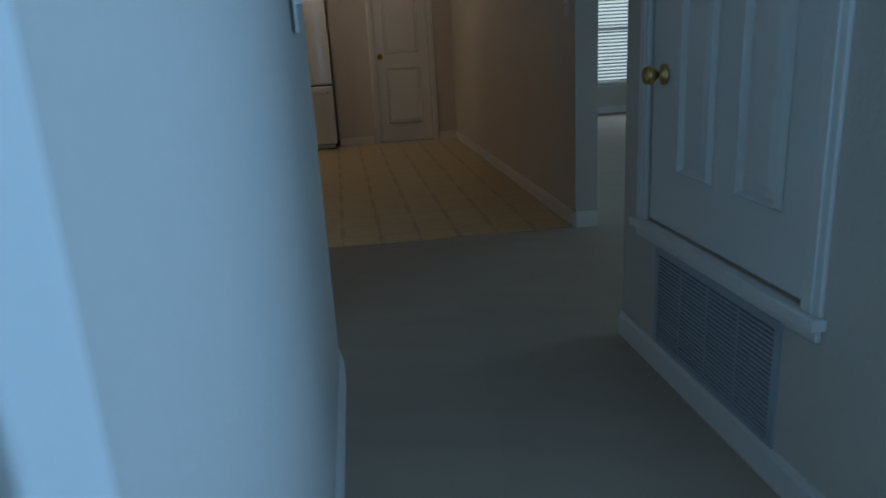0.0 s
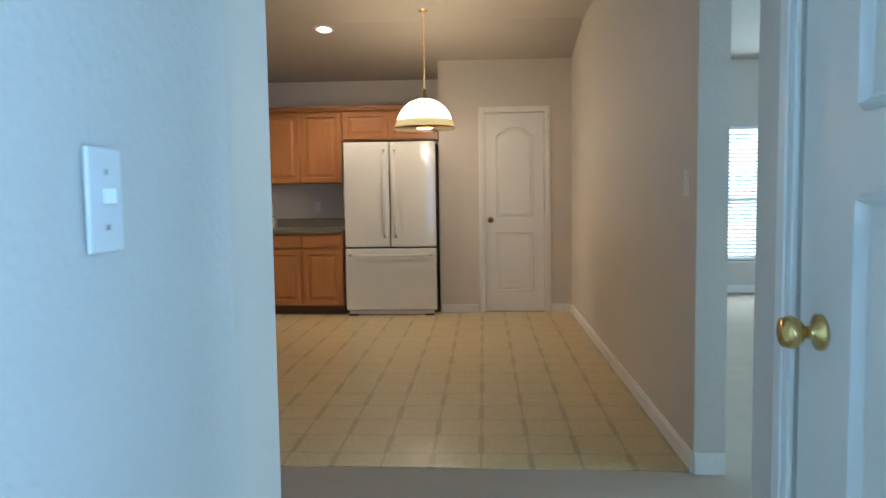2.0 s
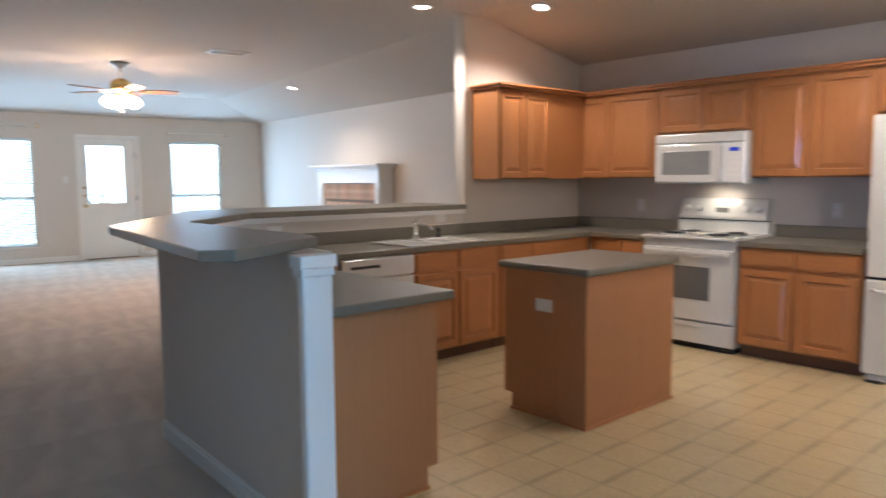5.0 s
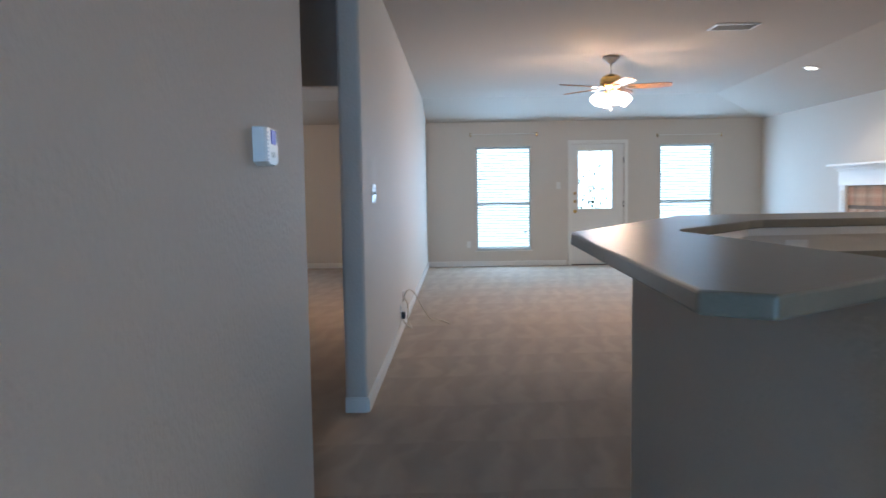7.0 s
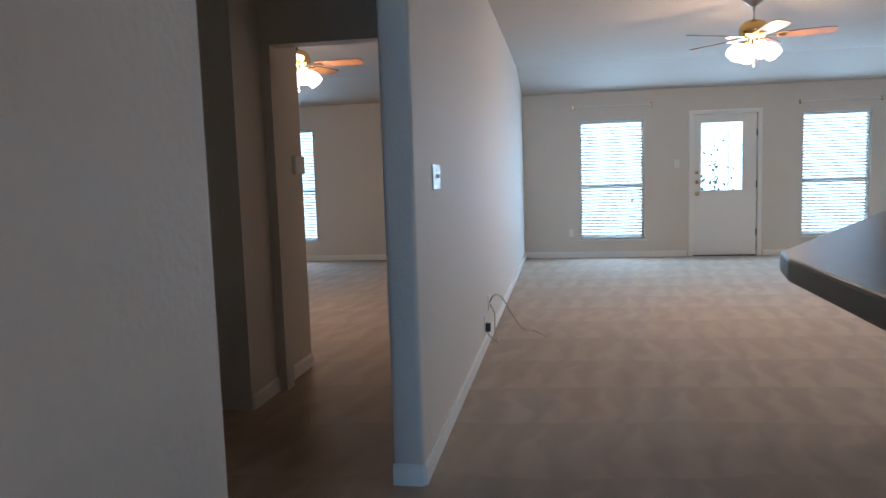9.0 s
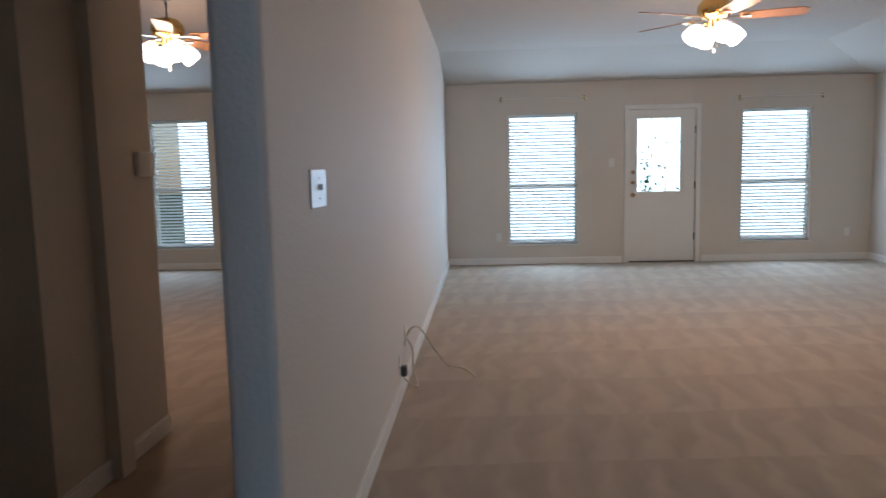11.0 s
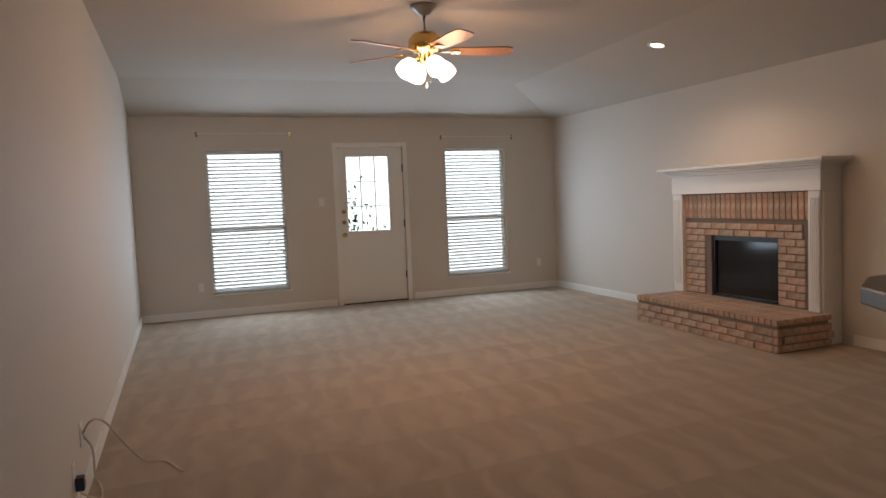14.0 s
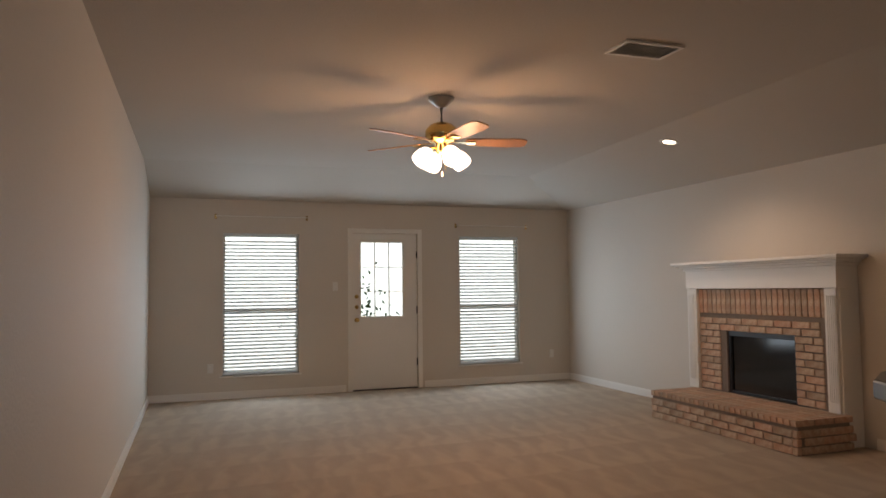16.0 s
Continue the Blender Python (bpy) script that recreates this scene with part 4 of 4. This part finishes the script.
# pendant lamp
pl = thing("pendant_lamp", at(K, -0.27, 6.70, 1.785), "lit brass pendant lamp with a frosted glass dome", "pendant lamp")
dome = [(0.235, 0.0), (0.232, 0.03), (0.215, 0.09), (0.18, 0.15), (0.13, 0.195), (0.07, 0.22), (0.03, 0.226)]
part("shade", lathe([(0.2265, 0.056)] + dome[2:], 36), SHADE_GLASS, pl, "glowing frosted glass dome", smooth=True)
part("glass_skirt", lathe([(0.252, -0.012), (0.255, -0.004), (0.238, 0.035), (0.2285, 0.054), (0.225, 0.053), (0.234, 0.034), (0.25, -0.004)], 36), AMBER_GLOW, pl, "amber glass skirt with the lamp's light added as a glow", smooth=True)
part("brass_rim", lathe([(0.262, -0.022), (0.266, -0.016), (0.262, -0.008), (0.25, -0.012), (0.25, -0.02)], 36), BRASS, pl, smooth=True)
part("diffuser", lathe([(0, 0.005), (0.15, 0.01), (0.21, 0.05), (0.2, 0.055), (0, 0.02)], 30), SHADE_GLASS, pl, smooth=True)
part("cap", lathe([(0.05, 0.222), (0.04, 0.24), (0.02, 0.25), (0.022, 0.27), (0.012, 0.285), (0.02, 0.30), (0.008, 0.315), (0, 0.32)], 18), BRASS, pl, smooth=True)
n = 24
link_m = mesh_of("chain_link", tube([(0.009 * math.cos(a * math.pi / 4), 0, 0.018 * math.sin(a * math.pi / 4)) for a in range(9)], 0.0022, 5), BRASS)
for i in range(22):
    o = new("chain_link", link_m)
    o.parent = pl
    o.matrix_basis = pose(0, 0, 0.332 + i * 0.028, 0, 0, 90 * (i % 2))
part("canopy", lathe([(0.06, 0.979), (0.055, 0.962), (0.02, 0.945), (0, 0.942)], 20), BRASS, pl, smooth=True)
part("cord", tube([(0.004, 0, 0.31), (0.006, 0.003, 0.65), (0.003, 0, 0.95)], 0.003, 6), AMBER_GLOW, pl)

# recessed ceiling cans


def ceiling_at(p):
    """Height of the ceiling over p and its slope."""
    if p.x < -4.65:
        edge, foot = 7.25 - 0.30 * (p.x + 11.75) / 7.15, 8.52 - 0.1 * (p.x + 13.05) / 8.35
    else:
        edge, foot = 6.95 + 0.55 * (p.x + 4.6) / 6.3, 8.42 + 0.56 * (p.x + 4.7) / 6.3
    return 2.74 - max(0.0, p.y - edge) / (foot - edge) * 0.30, -11.5 if p.y > edge else 0


for f, x, y in CANS:
    z, tilt = ceiling_at(f @ Vector((x, y, 0)))
    cn = thing("recessed_light", f @ pose(x, y, z - 0.004, tilt, 0, 0), "lit recessed ceiling light with a white trim ring", "ceiling light", "recessed lights")
    part("trim_ring", lathe([(0.062, -0.001), (0.062, -0.008), (0.085, -0.007), (0.09, -0.001)], 26), WHITE2, cn, smooth=True)
    part("lens", lathe([(0, -0.005), (0.061, -0.004), (0.061, -0.001)], 24), CANLENS, cn, smooth=True)

# ---- living room ----


def ceiling_fan(m, drop, turn, label):
    f = thing("ceiling_fan", m, label, "ceiling fan", "ceiling fans")
    part("canopy", lathe([(0.095, 0), (0.095, -0.012), (0.07, -0.035), (0.045, -0.06), (0.02, -0.075), (0, -0.075)], 22), STEEL, f, smooth=True)
    part("downrod", tube([(0, 0, -0.07), (0, 0, -drop)], 0.013, 10), STEEL, f, smooth=True)
    part("motor_housing", lathe([(0.03, -drop + 0.01), (0.085, -drop - 0.01), (0.12, -drop - 0.05), (0.125, -drop - 0.11), (0.09, -drop - 0.14), (0.05, -drop - 0.15), (0.05, -drop - 0.2), (0.035, -drop - 0.23), (0, -drop - 0.23)], 26), BRASS, f, "brass motor housing", smooth=True)
    out = [(0.18, 0.05), (0.24, 0.06), (0.5, 0.072), (0.6, 0.066), (0.635, 0.045), (0.64, 0.0)]
    pts = out + [(x, -y) for x, y in out[::-1][1:]]
    zb = -drop - 0.135
    blade = prism([(x, y) for x, y in pts][::-1], -0.004, 0.004)
    bmesh.ops.rotate(blade, verts=blade.verts, cent=(0, 0, 0), matrix=Matrix.Rotation(radians(-12), 3, "X"))
    me = mesh_of("blade", blade, BLADE)
    arm = mesh_of("blade_arm", boxes((0.09, 0.2, -0.014, 0.014, -0.006, -0.001), (0.19, 0.25, -0.04, 0.04, -0.012, -0.006)), BRASS)
    for i in range(5):
        a = turn + 72 * i
        for nm, mm in (("blade", me), ("blade_arm", arm)):
            o = new(nm, mm)
            o.parent = f
            o.matrix_basis = pose(0, 0, zb, 0, 0, a)
    tul = [(0.024, 0), (0.048, -0.02), (0.066, -0.06), (0.071, -0.105), (0.064, -0.13), (0.054, -0.136)]
    tm = mesh_of("glass_shade", lathe(tul, 20), FAN_GLASS, True)
    am = mesh_of("lamp_arm", tube([(0.03, 0, 0.01), (0.07, 0, 0.02), (0.095, 0, 0.0)], 0.009, 8), BRASS, True)
    for i in range(4):
        a = turn + 20 + 90 * i
        s = new("glass_shade", tm)
        s.parent = f
        s.matrix_basis = pose(0, 0, -drop - 0.205, 0, 0, a) @ pose(0.1, 0, 0, 0, -42, 0)
        s = new("lamp_arm", am)
        s.parent = f
        s.matrix_basis = pose(0, 0, -drop - 0.2, 0, 0, a)
    part("pull_chain", tube([(0.02, 0.02, -drop - 0.22), (0.022, 0.02, -drop - 0.36)], 0.002, 5), BRASS, f)
    part("pull_knob", lathe([(0, -drop - 0.395), (0.008, -drop - 0.385), (0.006, -drop - 0.36), (0, -drop - 0.355)], 10), WHITE2, f, smooth=True)
    return f


ceiling_fan(pose(-8.58, 4.98, 2.738), 0.19, 78, "brass ceiling fan with oak blades and four lit tulip shades")
ceiling_fan(pose(-8.53, 0.85, 2.738), 0.2, 20, "brass bedroom ceiling fan with oak blades and lit shades")

vt = thing("ceiling_vent", pose(-7.2, 5.78, 2.739), "white louvred ceiling air register", "vent", "")
part("frame", boxes((-0.12, 0.12, -0.2, -0.175, -0.012, 0), (-0.12, 0.12, 0.175, 0.2, -0.012, 0), (-0.12, -0.095, -0.175, 0.175, -0.012, 0), (0.095, 0.12, -0.175, 0.175, -0.012, 0)), WHITE2, vt, bevel=0.002)
# grey sheet colours in the duct's shade behind the register
part("shade_backing", boxes((-0.095, 0.095, -0.175, 0.175, -0.002, 0)), material("vent_shadow", (0.34, 0.32, 0.30), 0.8), vt)
lm = mesh_of("louvre", boxes((-0.008, 0.008, -0.175, 0.175, -0.001, 0.001)), WHITE2)
for i in range(9):
    o = new("louvre", lm)
    o.parent = vt
    o.matrix_basis = pose(-0.084 + i * 0.021, 0, -0.008, 0, 35, 0)

# fireplace
FY = 8.25
fp = thing("fireplace", pose(-9.98, 8.448, 0), "brick fireplace with a raised brick hearth and white mantel", "fireplace")
X0 = 9.98
y_f = FY - 8.448
part("brick_core", boxes((0.145, 0.53, y_f + 0.012, -0.002, 0.27, 1.30), (1.39, 1.745, y_f + 0.012, -0.002, 0.27, 1.30), (0.53, 1.39, y_f + 0.012, -0.002, 0.90, 1.30)), MORTAR, fp, "grey mortar between bricks")
part("firebox", boxes((0.53, 1.39, -0.004, -0.002, 0.27, 0.90)), FIREBOX, fp)
part("firebox_door", boxes((0.535, 1.385, y_f + 0.05, y_f + 0.055, 0.29, 0.885)), material("smoked_fireplace_glass", (0.012, 0.012, 0.013), 0.1), fp, "smoked glass doors")
part("door_frame", boxes((0.53, 0.56, y_f + 0.03, y_f + 0.06, 0.28, 0.90), (1.36, 1.39, y_f + 0.03, y_f + 0.06, 0.28, 0.90), (0.56, 1.36, y_f + 0.03, y_f + 0.06, 0.835, 0.90), (0.56, 1.36, y_f + 0.03, y_f + 0.06, 0.28, 0.30)), BLACK, fp)
part("hearth_core", boxes((0.07, 1.925, -0.745, -0.21, 0.0, 0.262), (0.07, 1.86, -0.21, -0.01, 0.0, 0.262)), MORTAR, fp, "grey mortar between bricks")
# white mantel
for x0, x1 in ((0.0, 0.145), (1.745, 1.862)):
    leg = part("mantel_leg", boxes((x0, x1, y_f - 0.03, -0.002, 0.275, 1.30)), TRIM, fp, "white fluted mantel leg", bevel=0.003)
    for i in range(5):
        g = x0 + 0.018 + i * 0.019
        part("flute", boxes((g, g + 0.012, y_f - 0.036, y_f - 0.0305, 0.36, 1.24)), TRIM, leg)
part("mantel_side", boxes((1.8625, 1.88, y_f - 0.005, -0.002, 0.0, 1.30)), TRIM, fp)
part("mantel_frieze", boxes((-0.005, 1.88, y_f - 0.04, -0.002, 1.3005, 1.485)), TRIM, fp, bevel=0.003)
bm = bmesh.new()
for i, (o, z0, z1) in enumerate(((0.02, 1.4855, 1.51), (0.045, 1.5105, 1.53), (0.08, 1.5305, 1.545), (0.11, 1.5455, 1.575))):
    box(bm, -0.005 - o, 1.88 + o, y_f - 0.04 - o, -0.002, z0, z1)
part("mantel_shelf", bm, TRIM, fp, "white stepped mantel shelf", bevel=0.005)


def brick_mesh(name, w, d, h):
    b = boxes((-w / 2, w / 2, -d / 2, d / 2, -h / 2, h / 2))
    bmesh.ops.bevel(b, geom=list(b.edges), offset=0.004, segments=1, affect="EDGES")
    rr = random.Random(len(name))
    for v in b.verts:
        v.co += Vector((rr.uniform(-1, 1), rr.uniform(-1, 1), rr.uniform(-1, 1))) * 0.0015
    return mesh_of("brick", b, BRICK)


STRETCH = brick_mesh("stretcher", 0.193, 0.05, 0.056)
HALF = brick_mesh("half", 0.092, 0.05, 0.056)
QUARTER = brick_mesh("quarter", 0.046, 0.05, 0.056)
SOLDIER = brick_mesh("soldier_", 0.058, 0.05, 0.24)
HEADER = brick_mesh("header__", 0.056, 0.19, 0.05)
END = brick_mesh("end", 0.05, 0.193, 0.056)


def lay(me, x, y, z):
    o = new("brick", me)
    o.parent = fp
    o.location = (x, y, z)


yb = y_f + 0.025
for i in range(24):
    lay(SOLDIER, 0.178 + i * 0.0667, yb, 1.172)
for row in range(11):
    z = 0.315 + row * 0.0665
    for x0, x1 in (((0.147, 0.53), (1.39, 1.743)) if z < 0.895 else ((0.147, 1.743),)):
        x, k = x0, row % 2
        if k:
            lay(HALF, x + 0.047, yb, z)
            x += 0.1025
        while x + 0.2 < x1:
            lay(STRETCH, x + 0.0985, yb, z)
            x += 0.2025
        if x1 - x > 0.08:
            lay(HALF, x + 0.047, yb, z)
for row in range(3):
    z = 0.032 + row * 0.0665
    x, k = 0.07, row % 2
    if k:
        lay(HALF, x + 0.047, -0.74, z)
        x += 0.1025
    while x + 0.19 < 1.945:
        lay(STRETCH, x + 0.0985, -0.74, z)
        x += 0.2025
    if 1.945 - x > 0.07:
        lay(HALF, x + 0.047, -0.74, z)
        x += 0.1025
    lay(QUARTER, min(x + 0.024, 1.912), -0.74, z)
    for j in range(3):
        lay(END, 1.908, -0.612 + j * 0.17 + (0.03 if k else 0), z)
        lay(END, 0.09, -0.62 + j * 0.2025 + (0.05 if k else 0), z)
for i in range(28):
    for j in range(3):
        lay(HEADER, 0.098 + i * 0.0668, -0.67 + j * 0.2, 0.247)

# thermostat, keypad, cable outlet
th_x = (KI @ Vector((-2.36, 2.79, 0))).x
th_slope = (hall_e.y - entry_e.y) / (hall_e.x - entry_e.x)
th = thing("thermostat", K @ pose(th_x, entry_e.y + (th_x - entry_e.x) * th_slope, 1.408, 0, 0, 180 + math.degrees(math.atan(th_slope))), "white wall thermostat with a blue display", "thermostat")
case = bmesh.new()
outline = [(x * 0.76, z * 0.93) for x, z in [(-0.078, -0.04), (-0.04, -0.049), (0.04, -0.049), (0.078, -0.04), (0.08, 0.046), (0.07, 0.05), (-0.07, 0.05), (-0.08, 0.046)]]
rings = [[case.verts.new((x * k, y, z * k)) for x, z in outline] for k, y in ((1, 0), (1, -0.022), (0.985, -0.028), (0.93, -0.033))]
for p_, q_ in zip(rings, rings[1:]):
    for i in range(8):
        case.faces.new((p_[i], p_[(i + 1) % 8], q_[(i + 1) % 8], q_[i]))
case.faces.new(rings[-1])
bmesh.ops.recalc_face_normals(case, faces=case.faces)
part("case", case, WHITE2, th)
part("display", boxes((-0.016, 0.028, -0.0345, -0.0325, 0.006, 0.04)), DISPLAY, th, "blue lit display")
part("speaker_grille", boxes((0.036, 0.048, -0.0342, -0.0325, 0.014, 0.04)), GRILLE, th)
for i in range(3):
    part("button", boxes((-0.016 + i * 0.016, -0.006 + i * 0.016, -0.0345, -0.0325, -0.026, -0.012)), TRIM, th)
for i in range(8):
    part("vent_slot", boxes((-0.054, -0.04, -0.0337, -0.0322, -0.034 + i * 0.009, -0.030 + i * 0.009)), GRILLE, th)
kp = thing("alarm_keypad", at(W, -6.5, 1.57, 1.40, 180), "pale plastic alarm keypad on the hall wall", "keypad")
part("case", boxes((-0.08, 0.08, -0.03, 0, -0.06, 0.06)), WHITE2, kp, bevel=0.006)
for i in range(4):
    for j in range(3):
        part("key", boxes((-0.06 + j * 0.03, -0.04 + j * 0.03, -0.033, -0.0295, -0.045 + i * 0.022, -0.03 + i * 0.022)), TRIM, kp)
cp = plate("wall_outlet", at(W, -7.12, 2.741, 0.205, 180), "white plastic outlet with a black adapter plugged in")
ad = thing("power_adapter", at(W, -7.12, 2.741, 0.165, 180), "small black power adapter in the outlet", "adapter")
part("case", boxes((-0.025, 0.025, -0.045, -0.009, -0.03, 0.03)), BLACK, ad, bevel=0.004)
plate("wall_outlet", at(W, -7.42, 2.741, 0.30, 180), "white plastic cable outlet low on the wall")
cab = thing("loose_cable", at(W, -7.42, 2.741, 0, 180), "thin cream loose cable looping from the wall to the carpet", "cable")


def smooth_line(knots, n=8):
    """Points along a soft curve through the knots."""
    k = [Vector(p) for p in knots]
    k = [2 * k[0] - k[1]] + k + [2 * k[-1] - k[-2]]
    out = []
    for a, b, c, d in zip(k, k[1:], k[2:], k[3:]):
        for i in range(n):
            t = i / n
            out.append(0.5 * (2 * b + (c - a) * t + (2 * a - 5 * b + 4 * c - d) * t * t + (3 * b - a - 3 * c + d) * t ** 3))
    return out + [k[-2]]


CREAM = material("cream_cable_sheath", (0.55, 0.46, 0.33), 0.5, mix=0.1)
part("wire", tube(smooth_line([(0, -0.01, 0.30), (-0.02, -0.05, 0.36), (0.06, -0.10, 0.33), (0.22, -0.17, 0.16), (0.36, -0.25, 0.01), (0.30, -0.36, 0.006), (0.10, -0.44, 0.006)]), 0.0055, 6), CREAM, cab)
part("wire", tube(smooth_line([(0.0, -0.012, 0.29), (0.06, -0.04, 0.20), (0.13, -0.035, 0.04), (0.09, -0.06, 0.006), (-0.1, -0.08, 0.006), (-0.24, -0.02, 0.10), (-0.28, -0.02, 0.18)]), 0.0055, 6), CREAM, cab)
